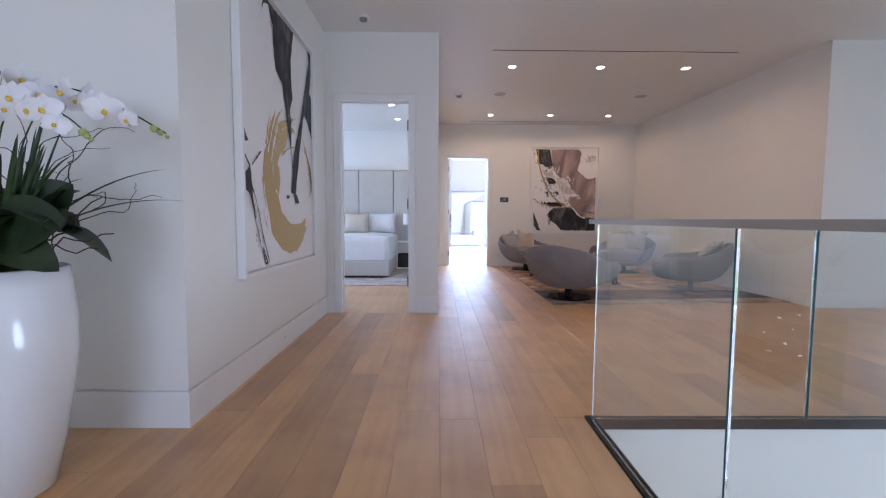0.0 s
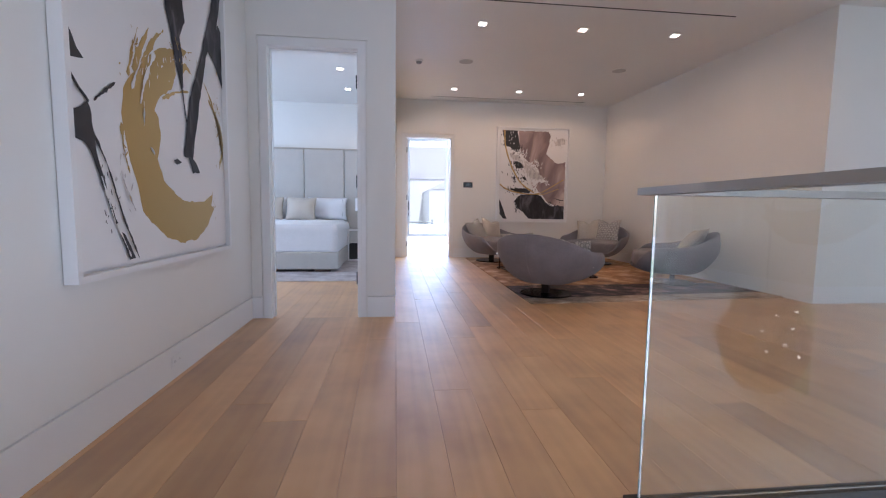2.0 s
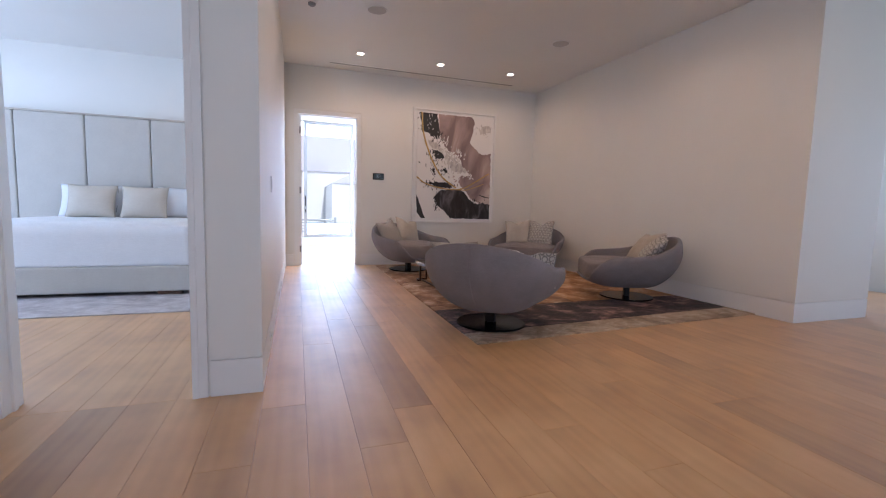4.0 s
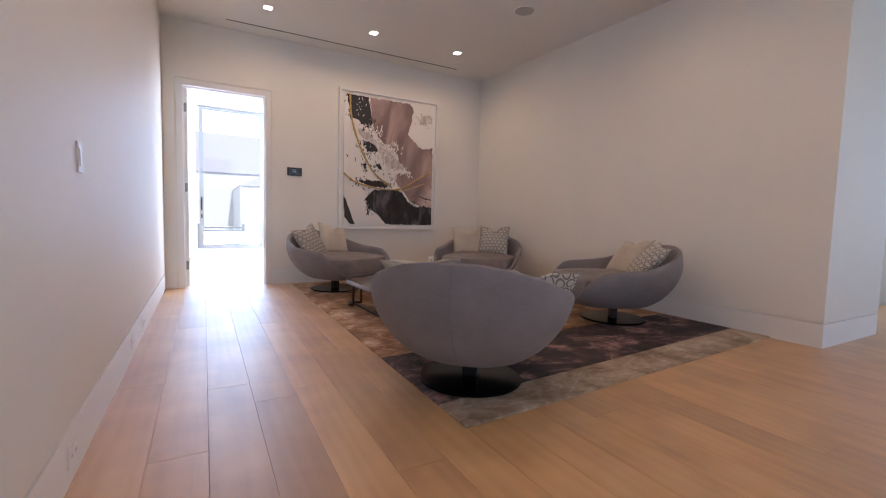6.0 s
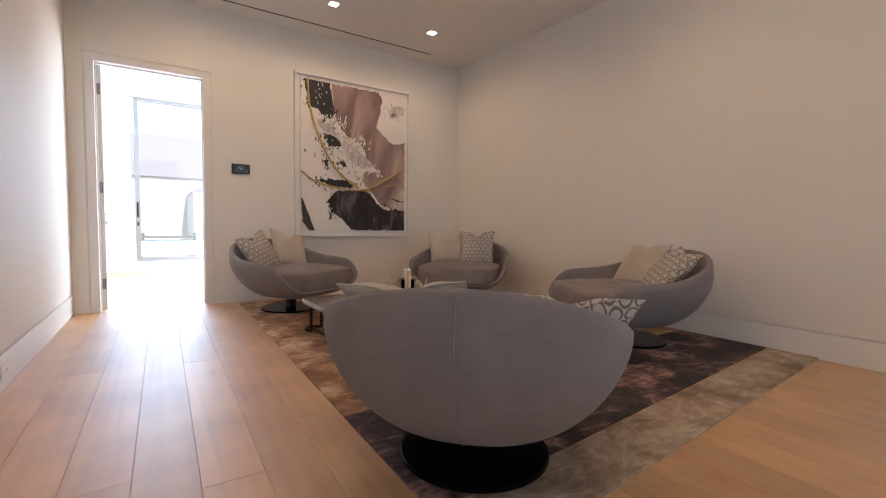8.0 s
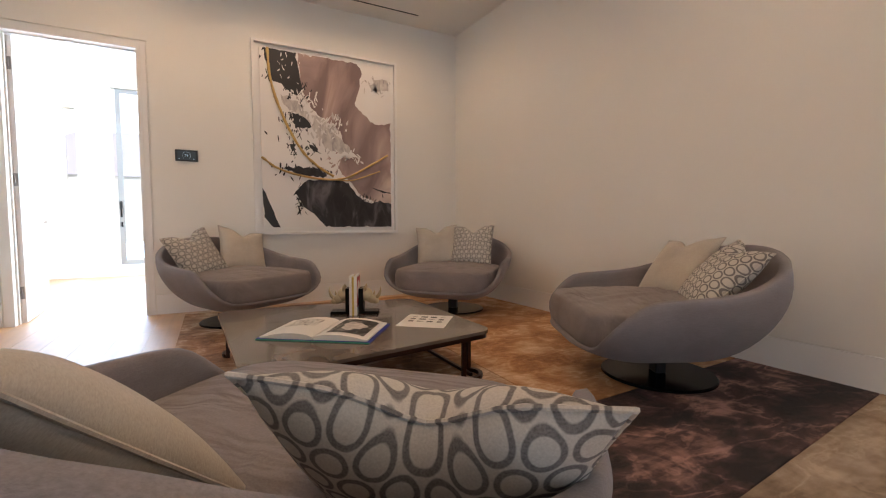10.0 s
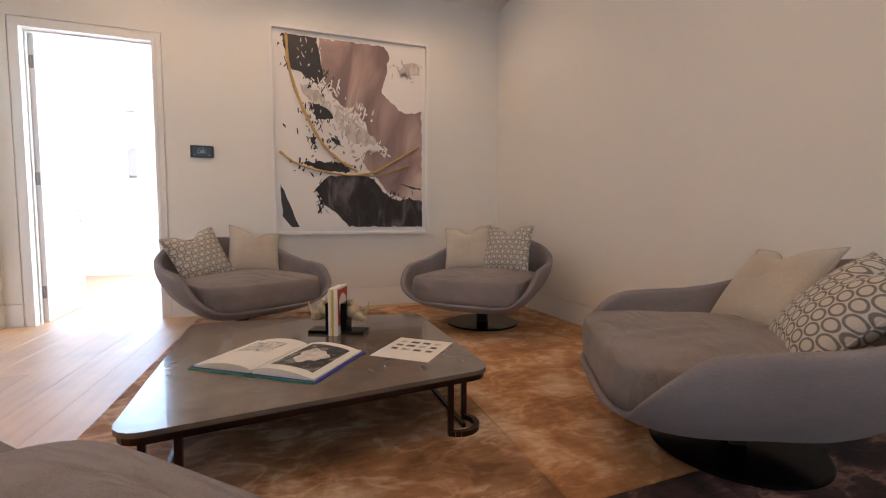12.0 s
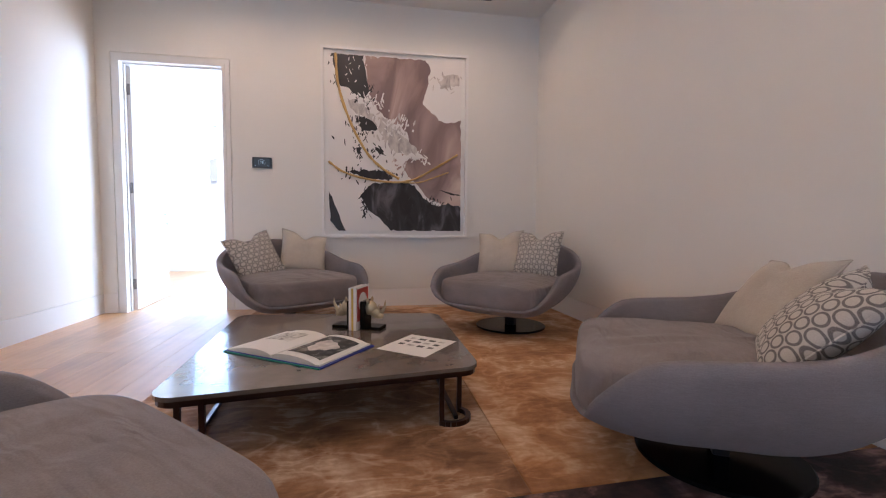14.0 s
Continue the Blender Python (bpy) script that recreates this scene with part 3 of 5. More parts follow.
def chair_shell(bm):
    n, m = 120, 14
    thick = 0.05
    rows = []
    for k in range(n):
        th = 2 * math.pi * k / n
        h = rim_height(th)
        pts = []
        for i in range(1, m + 1):
            z = SHELL_FOOT + (h - SHELL_FOOT) * (i / m) ** 1.5
            pts.append((shell_radius(th, z), z))
        r_top = pts[-1][0]
        pts.append((r_top - thick * 0.22, h + 0.012))
        pts.append((r_top - thick * 0.78, h + 0.010))
        pts.append((r_top - thick, h - 0.006))
        for i in range(1, 8):
            f = i / 7
            z = h - 0.006 - (h - 0.006 - 0.205) * f
            pts.append((min(r_top - thick, shell_radius(th, z) - thick * 0.9), z))
        rows.append([bm.verts.new((r * math.sin(th), -r * math.cos(th), z)) for r, z in pts])
    bot = bm.verts.new((0, 0, SHELL_FOOT - 0.004))
    top = bm.verts.new((0, 0, 0.205))
    for k in range(n):
        a, b = rows[k], rows[(k + 1) % n]
        for i in range(len(a) - 1):
            bm.faces.new((a[i], b[i], b[i + 1], a[i + 1]))
        bm.faces.new((bot, b[0], a[0]))
        bm.faces.new((top, a[-1], b[-1]))
    return bm


def seat_cushion(bm):
    """A plump cushion that fills the shell and stops at its front lip."""
    n, m = 120, 14
    rows = []
    for i in range(m + 1):
        f = -math.pi / 2 + math.pi * i / m
        row = []
        for k in range(n):
            th = 2 * math.pi * k / n
            z = 0.342 + 0.100 * math.sin(f)
            full = chair_plan(th, 0.480, 0.555, 0.44, 5.5, 2.8) * (0.93 + 0.07 * max(0.0, math.cos(f)) ** 0.5)
            room = shell_radius(th, z) - 0.052
            inside = smoothstep(0.0, 0.12, rim_height(th) - z + 0.06)
            r = full * (1 - inside) + min(full, room) * inside
            row.append(bm.verts.new((r * math.sin(th), -r * math.cos(th), z)))
        rows.append(row)
    for a, b in zip(rows, rows[1:]):
        for k in range(n):
            j = (k + 1) % n
            bm.faces.new((a[k], a[j], b[j], b[k]))
    bm.faces.new(rows[0][::-1])
    prev = rows[-1]
    edge = [v.co.copy() for v in prev]
    for q in (0.95, 0.88, 0.80, 0.70, 0.59, 0.47, 0.34, 0.2, 0.1):
        cur = []
        for c in edge:
            fold = 1 - abs(noise.noise((c.x * q * 9 + c.y * q * 3, c.y * q * 1.6 - c.x * q * 1.2, 7.1))) * 2
            cur.append(bm.verts.new((c.x * q, c.y * q, 0.442 + 0.036 * (1 - q ** 3) + 0.013 * (fold - 0.5) * (1 - q ** 6))))
        for k in range(n):
            j = (k + 1) % n
            bm.faces.new((prev[k], prev[j], cur[j], cur[k]))
        prev = cur
    bm.faces.new(prev)
    return bm


def swivel_chair(place, turn):
    ob = thing("swivel_chair", (*place, 0.012), "grey wool swivel lounge chair on a black disc base", "chair", "lounge chairs", turn)
    part("shell", chair_shell(bmesh.new()), UPHOLSTERY, ob, smooth=True)
    bm = bmesh.new()
    seam = [(0, shell_radius(math.pi, z) + 0.001, z) for z in np.linspace(0.18, 0.738, 16)]
    tube(bm, seam, [0.0032] * 16, 6)
    part("back_seam", bm, UPHOLSTERY, ob, "stitched seam down the back")
    part("seat_cushion", seat_cushion(bmesh.new()), SEAT_CLOTH, ob, "plump grey seat cushion", True)
    part("base_disc", lathe(bmesh.new(), [(0, 0), (0.298, 0), (0.308, 0.004), (0.308, 0.014), (0.301, 0.018), (0, 0.018)], 64), BLACK_GLOSS, ob, "polished black disc base")
    part("post", boxes((-0.045, 0.045, -0.03, 0.03, 0.018, 0.16), bevel=0.006), BLACK_MATT, ob, "black steel post")
    return ob


def pillow_mesh(w=0.455, t=0.085, chop=0.07):
    n = 26
    bm = bmesh.new()
    grids = []
    for side in (-1, 1):
        g = []
        for i in range(n + 1):
            row = []
            for j in range(n + 1):
                u, v = 2 * i / n - 1, 2 * j / n - 1
                x = u * w / 2 * (1 - 0.07 * (1 - v * v))
                z = v * w / 2 * (1 - 0.07 * (1 - u * u))
                y = t * ((1 - abs(u) ** 2.6) * (1 - abs(v) ** 2.6)) ** 0.62
                if v > 0:
                    dip = math.exp(-(u / 0.30) ** 2) * v ** 2
                    z -= chop * dip
                    y *= 1 - 0.35 * dip
                y += 0.006 * noise.noise((u * 3 + side, v * 3, side * 2.0)) * (1 - abs(u)) * (1 - abs(v))
                row.append((x, side * y, z + w / 2))
            g.append(row)
        grids.append(g)
    vs = []
    for s, g in enumerate(grids):
        vs.append([[bm.verts.new(p) for p in row] for row in g])
    for s in (0, 1):
        for i in range(n):
            for j in range(n):
                f = (vs[s][i][j], vs[s][i + 1][j], vs[s][i + 1][j + 1], vs[s][i][j + 1])
                bm.faces.new(f if s == 0 else f[::-1])
    bmesh.ops.remove_doubles(bm, verts=bm.verts, dist=0.0004)
    return bm


def pillow_piping(w, chop):
    pts = []
    for k in range(4 * 16):
        e, f = divmod(k, 16)
        f = f / 16 * 2 - 1
        u, v = ((f, -1), (1, f), (-f, 1), (-1, -f))[e]
        x = u * w / 2 * (1 - 0.07 * (1 - v * v))
        z = v * w / 2 * (1 - 0.07 * (1 - u * u))
        if v > 0:
            z -= chop * math.exp(-(u / 0.30) ** 2) * v ** 2
        pts.append((x, 0, z + w / 2))
    return tube(bmesh.new(), pts + pts[:1], [0.004] * 65, 6)


def throw_pillow(cloth, label, chair, x, y, lean, spin, roll, sit):
    ob = mesh_ob("throw_pillow", pillow_mesh(), cloth, True)
    ob.matrix_world = chair.matrix_world @ pose(x, y, sit, 0, 0, spin) @ pose(0, 0, 0, -lean, roll, 0)
    tagged(ob, label, "cushion", "throw pillows")
    part("piping", pillow_piping(0.455, 0.07), cloth, ob)
    return ob


RING_LABEL = "cream throw pillow woven with grey rings on a lounge chair"
CREAM_LABEL = "plain cream velvet throw pillow on a lounge chair"
# place, turn, side of the ringed pillow, then for the ringed and the plain pillow: across, back, height, lean, spin, roll
for place, turn, side, ringed_at, plain_at in (
        ((2.24, 6.815), 136, -1, (0.315, -0.080, 0.366, 43, -8, 2), (0.15, 0.09, 0.432, 46, 7, -4)),
        ((4.42, 7.58), -118, 1, (0.16, 0.06, 0.425, 42, -16, 6), (0.24, 0.12, 0.425, 40, 14, -5)),
        ((4.31, 9.82), -45, 1, (0.14, 0.16, 0.43, 22, -6, -2), (0.22, 0.20, 0.43, 25, 14, -5)),
        ((2.33, 10.26), 31, -1, (0.17, 0.11, 0.405, 27, -14, 12), (0.20, 0.18, 0.43, 30, 10, -12))):
    ch = swivel_chair(place, turn)
    bpy.context.view_layer.update()
    for cloth, label, flip, (ax, back, sit, lean, spin, roll) in ((RINGS, RING_LABEL, side, ringed_at), (CREAM, CREAM_LABEL, -side, plain_at)):
        throw_pillow(cloth, label, ch, ax * flip, back, lean, spin * side, roll * side, sit)


# rug: woven panels butted edge to edge
TAN = velvet("tan_silk", (0.30, 0.128, 0.044), (0.49, 0.245, 0.098), (0.74, 0.52, 0.33), 3.2)
SAND = velvet("sand_silk", (0.20, 0.135, 0.085), (0.36, 0.265, 0.18), (0.55, 0.44, 0.33), 4.0)
PLUM = velvet("plum_silk", (0.014, 0.008, 0.008), (0.075, 0.038, 0.034), (0.42, 0.24, 0.20), 3.6, (0.42, 0.52, 0.66))
BROWN = velvet("brown_silk", (0.17, 0.074, 0.029), (0.36, 0.185, 0.084), (0.70, 0.52, 0.36), 3.2)
RX0, RX1, RY0, RY1 = 1.89, 5.19, 6.295, 10.82
rug = thing("rug", (RX0, RY0, 0), "large silky rug pieced from tan, sand and dark plum panels", "rug")


def rug_panel(corners):
    """A thick woven panel between four corners, its top edges rounded over."""
    bm = bmesh.new()
    mid = sum((Vector((*c, 0)) for c in corners), Vector()) / 4
    rings = []
    for inset, z in ((0.0006, 0.0), (0.0006, 0.008), (0.005, 0.012)):
        ring_ = []
        for cx, cy in corners:
            p = Vector((cx, cy, 0))
            d = mid - p
            ring_.append(bm.verts.new((p.x + math.copysign(inset, d.x), p.y + math.copysign(inset, d.y), z)))
        rings.append(ring_)
    for a, b in zip(rings, rings[1:]):
        for k in range(4):
            bm.faces.new((a[k], a[(k + 1) % 4], b[(k + 1) % 4], b[k]))
    bm.faces.new(rings[-1])
    bm.faces.new(rings[0][::-1])
    return bm


RW, RL = RX1 - RX0, RY1 - RY0
for corners, cloth, lab in (
        (((0, 0), (RW, 0.235), (RW, 0.555), (0, 0.27)), SAND, "sand coloured border panel"),
        (((0, 0.27), (RW, 0.555), (RW, 1.24), (0, 1.10)), PLUM, "dark plum panel"),
        (((0, 1.10), (1.70, 1.172), (1.70, RL), (0, RL)), BROWN, "brown panel"),
        (((1.70, 1.172), (RW, 1.24), (RW, RL), (1.70, RL)), TAN, "golden tan panel")):
    part("panel", rug_panel(corners), cloth, rug, lab)


def rounded_poly(corners, radius, n=6):
    pts = []
    k = len(corners)
    for i in range(k):
        p, a, b = (Vector((*corners[j % k], 0)) for j in (i, i - 1, i + 1))
        u, w = (a - p).normalized(), (b - p).normalized()
        half = u.angle(w) / 2
        cut = radius / math.tan(half)
        c = p + (u + w).normalized() * radius / math.sin(half)
        s, e = p + u * cut - c, p + w * cut - c
        for j in range(n + 1):
            d = s.lerp(e, j / n).normalized() * radius
            pts.append((c.x + d.x, c.y + d.y))
    return pts


def prism(bm, pts, z0, z1):
    lo = [bm.verts.new((x, y, z0)) for x, y in pts]
    hi = [bm.verts.new((x, y, z1)) for x, y in pts]
    bm.faces.new(lo[::-1])
    bm.faces.new(hi)
    for k in range(len(pts)):
        j = (k + 1) % len(pts)
        bm.faces.new((lo[k], lo[j], hi[j], hi[k]))
    return bm


TX, TY = 2.86, 8.55
CORNERS = [(-0.625, -0.76), (0.68, -0.57), (0.67, 0.60), (-0.70, 0.74)]
table = thing("coffee_table", (TX, TY, 0.012), "low taupe lacquered coffee table with bronze loop legs", "table")
part("tabletop", prism(bmesh.new(), rounded_poly(CORNERS, 0.09), 0.262, 0.280), TABLE_TOP, table, "glossy taupe tabletop")
part("edge_band", prism(bmesh.new(), rounded_poly([(x * 0.988, y * 0.988) for x, y in CORNERS], 0.085), 0.236, 0.262), BRONZE, table, "dark bronze edge band")


def loop_leg(cx, cy):
    """A bronze loop: two posts at a corner joined at the foot by a bowed bar."""
    ang = math.atan2(cy, cx)
    out = Vector((math.cos(ang), math.sin(ang), 0))
    side = Vector((-out.y, out.x, 0))
    c = Vector((cx, cy, 0)) * 0.86
    bm = bmesh.new()
    for s in (-1, 1):
        p = c + side * 0.085 * s - out * 0.03
        box(bm, p.x - 0.011, p.x + 0.011, p.y - 0.011, p.y + 0.011, 0, 0.236, bevel=0.002)
    n = 12
    ring = [c + side * 0.085 * math.cos(math.pi * k / n) + out * (0.085 * math.sin(math.pi * k / n) - 0.03) for k in range(n + 1)]
    for z0 in (0.0,):
        for a, b in zip(ring, ring[1:]):
            d = (b - a).normalized()
            w = Vector((-d.y, d.x, 0)) * 0.011
            vs = [bm.verts.new((q.x, q.y, z)) for z in (z0, z0 + 0.022) for q in (a - w, b - w, b + w, a + w)]
            for f in ((3, 2, 1, 0), (4, 5, 6, 7), (0, 1, 5, 4), (2, 3, 7, 6), (1, 2, 6, 5), (3, 0, 4, 7)):
                bm.faces.new([vs[i] for i in f])
    return bm


for cx, cy in CORNERS:
    part("leg", loop_leg(cx, cy), BRONZE, table)
for (ax, ay), (bx, by) in ((CORNERS[0], CORNERS[3]), (CORNERS[1], CORNERS[2])):
    a, b = Vector((ax, ay, 0)) * 0.86, Vector((bx, by, 0)) * 0.86
    w = Vector((0.009, 0, 0))
    rail = bmesh.new()
    prism(rail, [(p.x, p.y) for p in (a - w, b - w, b + w, a + w)][::-1], 0.001, 0.019)
    bmesh.ops.recalc_face_normals(rail, faces=rail.faces)
    part("floor_rail", rail, BRONZE, table)
TZ = 0.292

# ---- ceiling fittings ----


def downlight(x, y, z, watts=SPOT_WATTS):
    ob = thing("downlight", (x, y, z), "small square recessed downlight, switched on", "lamp", "downlights")
    part("trim", boxes((-0.055, 0.055, -0.055, -0.042, -0.003, 0.0), (-0.055, 0.055, 0.042, 0.055, -0.003, 0.0), (-0.055, -0.042, -0.042, 0.042, -0.003, 0.0), (0.042, 0.055, -0.042, 0.042, -0.003, 0.0)), TRIM, ob)
    part("lens", boxes((-0.042, 0.042, -0.042, 0.042, -0.002, 0.0)), LAMP_ON, ob, "glowing warm lens")
    d = bpy.data.lights.new("downlight_beam", "SPOT")
    d.energy, d.color, d.spot_size, d.spot_blend, d.shadow_soft_size = watts, LAMP_WARM, radians(170), 0.7, 0.05
    lamp = new("downlight_beam", d)
    lamp.matrix_world = look((x, y, z - 0.02), (x, y + 0.0001, z - 1))
    return ob


for xx, yy in ((1.46, 7.21), (2.745, 7.21), (3.99, 7.21), (1.50, 10.118), (2.764, 10.118), (4.005, 10.118), (2.72, 5.1), (4.0, 5.1)):
    downlight(xx, yy, H_LOUNGE)
for yy in (7.45, 8.55, 9.65):
    downlight(-0.43, yy, 3.10, 9.0)


def smoke_detector(x, y, z):
    ob = thing("smoke_detector", (x, y, z), "round white smoke detector on the ceiling", "smoke detector", "smoke detectors")
    part("base", lathe(bmesh.new(), [(0, 0), (0.062, 0), (0.062, -0.012), (0.055, -0.02), (0, -0.02)][::-1], 32), TRIM, ob)
    part("dome", lathe(bmesh.new(), [(0, -0.02), (0.042, -0.02), (0.040, -0.04), (0.03, -0.048), (0, -0.048)][::-1], 32), mat("detector_grille", (0.3, 0.3, 0.3), 0.6), ob, "grey sensing dome")


smoke_detector(0.755, 8.64, H_LOUNGE)
smoke_detector(-0.39, 5.45, H_HALL)
SPK = mat("speaker_mesh", (0.50, 0.48, 0.46), 0.7)
for xx, yy in ((1.48, 8.58), (4.0, 8.64)):
    sp = thing("ceiling_speaker", (xx, yy, H_LOUNGE), "round flush ceiling speaker with a pale mesh grille", "speaker", "ceiling speakers")
    part("grille", lathe(bmesh.new(), [(0, -0.004), (0.108, -0.004), (0.108, 0)], 48), SPK, sp)
    part("ring", lathe(bmesh.new(), [(0.108, -0.005), (0.116, -0.005), (0.118, 0)], 48), TRIM, sp)

# ---- glass balustrade ----
rail = thing("glass_balustrade", (1.25, Y_RAIL, 0), "frameless glass balustrade with a brushed steel top rail", "railing")
G0, G1 = 0.01, 1.078
for y0, y1 in ((-1.05, 0.513), (0.516, 1.994), (1.997, 3.066)):
    a, b = y0 - Y_RAIL, y1 - Y_RAIL
    p = part("pane", boxes((-0.009, 0.009, a + 0.003, b - 0.003, G0, G1)), GLASS, rail, "clear glass panel")
    p.visible_shadow = False
    for e in (a + 0.0016, b - 0.0016):
        part("pane_edge", boxes((-0.0095, 0.0095, e - 0.0012, e + 0.0012, G0, G1)), GLASS_EDGE, p, "green polished glass edge")
for x0, x1 in ((1.262, 2.44), (2.45, 3.9), (3.91, 5.36), (5.37, 6.82), (6.83, 8.28)):
    a, b = x0 - 1.25, x1 - 1.25
    p = part("pane", boxes((a + 0.003, b - 0.003, -0.009, 0.009, G0, G1)), GLASS, rail, "clear glass panel")
    p.visible_shadow = False
    for e in (a + 0.0016, b - 0.0016):
        part("pane_edge", boxes((e - 0.0012, e + 0.0012, -0.0095, 0.0095, G0, G1)), GLASS_EDGE, p, "green polished glass edge")
part("top_rail", boxes((-0.035, 0.035, -4.1, 0.035, 1.080, 1.104), (0.035, 7.3, -0.035, 0.035, 1.080, 1.104)), RAIL_STEEL, rail, "flat brushed steel top rail")
for name_, row in (
        ("channel_lip", (-0.03, -0.0105, -7.0, 0.03, -0.04, 0.012)), ("channel_lip", (0.0105, 0.03, -7.0, -0.03, -0.04, 0.012)),
        ("channel_lip", (-0.0105, 7.3, 0.0105, 0.03, -0.04, 0.012)), ("channel_lip", (0.03, 7.3, -0.03, -0.0105, -0.04, 0.012)),
        ("channel_bed", (-0.0105, 0.0105, -7.0, 0.0105, -0.04, 0.008)), ("channel_bed", (0.0105, 7.3, -0.0105, 0.0105, -0.04, 0.008))):
    part(name_, boxes(row), BLACK_MATT, rail, "black metal floor channel")

# lean the right-hand wall and its skirting a little outwards towards the landing
for ob in list(scene.objects):
    if ob.name.startswith(("wall_right", "baseboard")) and ob.type == "MESH":
        if all(abs(v.co.x - X_RIGHT) < 0.3 and v.co.y > 6 for v in ob.data.vertices):
            for v in ob.data.vertices:
                v.co.x += 0.19 * (Y_FAR - v.co.y) / (Y_FAR - Y_RET) - 0.05

# ---- pictures ----
CANVAS = paint("canvas_white", (0.82, 0.80, 0.78), 0.7, 0.2)
INK = mat("black_paint", (0.028, 0.026, 0.028), 0.5)
GOLD_CORD = mat("raised_gold", (0.56, 0.37, 0.14), 0.42, 0.45)
GOLD = mat("gold_leaf", (0.46, 0.30, 0.085), 0.38, 0.5)


def wash(name, a, b, c, scale):
    m = mat(name, b, 0.7)
    f = nd(m, "ShaderNodeTexNoise", Scale=scale, Detail=5.0, Distortion=1.4)
    wire(m, coords(m, (1.6, 1.0, 0.7)), f.inputs["Vector"])
    wire(m, ramp(m, f.outputs["Fac"], [(0.34, a), (0.52, b), (0.68, c)]), bsdf(m).inputs["Base Color"])
    return m


MAUVE = wash("mauve_wash", (0.22, 0.155, 0.155), (0.42, 0.305, 0.28), (0.68, 0.56, 0.50), 1.3)
GREYWASH = wash("grey_wash", (0.40, 0.37, 0.37), (0.60, 0.56, 0.53), (0.72, 0.68, 0.64), 9.0)
INKWASH = wash("ink_wash", (0.018, 0.017, 0.019), (0.035, 0.032, 0.036), (0.13, 0.12, 0.13), 4.0)


def ragged(pts, seed, jag, step=0.018):
    """The outline through the points, closed, with a torn brush edge."""
    out = []
    k = len(pts)
    for i in range(k):
        a, b = np.array(pts[i]), np.array(pts[(i + 1) % k])
        n = max(2, int(np.linalg.norm(b - a) / step))
        d = (b - a) / max(1e-6, np.linalg.norm(b - a))
        for j in range(n):
            p = a + (b - a) * j / n
            q = noise.noise((p[0] * 26, p[1] * 26, seed)) + 0.6 * noise.noise((p[0] * 70, p[1] * 70, seed + 4))
            p = p + np.array((-d[1], d[0])) * q * jag
            out.append((min(1, max(0, p[0])), min(1, max(0, p[1]))))
    return out


class Picture:
    """A framed canvas in its own x (across) and z (up), facing -y."""

    def __init__(self, m, w, h, label, border=0.075, depth=0.055, front=0.034):
        self.ob = new("framed_painting")
        self.ob.matrix_world = m
        tagged(self.ob, label, "painting")
        self.w, self.h, self.b, self.n, self.front = w, h, border, 0, front
        t = 0.028
        part("frame", boxes((0, t, -depth, 0, 0, h), (w - t, w, -depth, 0, 0, h), (t, w - t, -depth, 0, 0, t), (t, w - t, -depth, 0, h - t, h)), TRIM, self.ob, "white box frame")
        part("backing", boxes((t, w - t, -0.012, 0, t, h - t)), TRIM, self.ob)
        self.canvas = part("canvas", boxes((border, w - border, -front, -0.012, border, h - border)), CANVAS, self.ob, "painted canvas")

    def at(self, u, v):
        return self.b + u * (self.w - 2 * self.b), self.b + v * (self.h - 2 * self.b)

    def patch(self, pts, material, jag=0.008, name="paint_patch"):
        self.n += 1
        bm = bmesh.new()
        y = -self.front - 0.0004 - 0.0003 * self.n
        seen, vs = set(), []
        for u, v in ragged(pts, self.n * 3.7, jag):
            key = (round(u, 4), round(v, 4))
            if key in seen:
                continue
            seen.add(key)
            px, pz = self.at(u, v)
            vs.append(bm.verts.new((px, y, pz)))
        f = bm.faces.new(vs)
        bm.normal_update()
        if f.normal.y > 0:
            f.normal_flip()
        bmesh.ops.triangulate(bm, faces=[f], ngon_method="EAR_CLIP")
        return part(name, bm, material, self.canvas)

    def stroke(self, keys, material, jag=0.006, aspect=1.0):
        """A brush stroke through (u, v, width) keys."""
        c = spline(keys, 26)
        left, right = [], []
        for i, p in enumerate(c):
            d = c[min(i + 1, 25)] - c[max(i - 1, 0)]
            d = d[:2] / max(1e-6, np.linalg.norm(d[:2]))
            nrm = np.array((-d[1], d[0]))
            left.append(tuple(p[:2] + nrm * abs(p[2]) / 2))
            right.append(tuple(p[:2] - nrm * abs(p[2]) / 2))
        return self.patch(left + right[::-1], material, jag, "brush_stroke")

    def specks(self, cu, cv, ru, rv, count, material, size=0.012):
        """Flecks of dry brush scattered about a place."""
        self.n += 1
        r = random.Random(self.n * 7)
        bm = bmesh.new()
        y = -self.front - 0.0004 - 0.0003 * self.n
        for _ in range(count):
            u, v = cu + r.gauss(0, ru), cv + r.gauss(0, rv)
            a0, long_, wide = r.uniform(0.4, 2.6), size * r.uniform(0.4, 1.7), size * r.uniform(0.15, 0.5)
            pts = []
            for k in range(7):
                a = -2 * math.pi * k / 7
                q = r.uniform(0.6, 1.1)
                du, dv = long_ * q * math.cos(a), wide * q * math.sin(a)
                pts.append((min(1, max(0, u + du * math.cos(a0) - dv * math.sin(a0))), min(1, max(0, v + du * math.sin(a0) + dv * math.cos(a0)))))
            vs = []
            for p in pts:
                px, pz = self.at(*p)
                vs.append(bm.verts.new((px, y, pz)))
            f = bm.faces.new(vs)
            f.normal_update()
            if f.normal.y > 0:
                f.normal_flip()
        ob = part("dry_brush_texture", bm, material, self.canvas)
        ob["kind"] = "stuff"
        return ob

    def cord(self, keys, r):
        bm = bmesh.new()
        pts = []
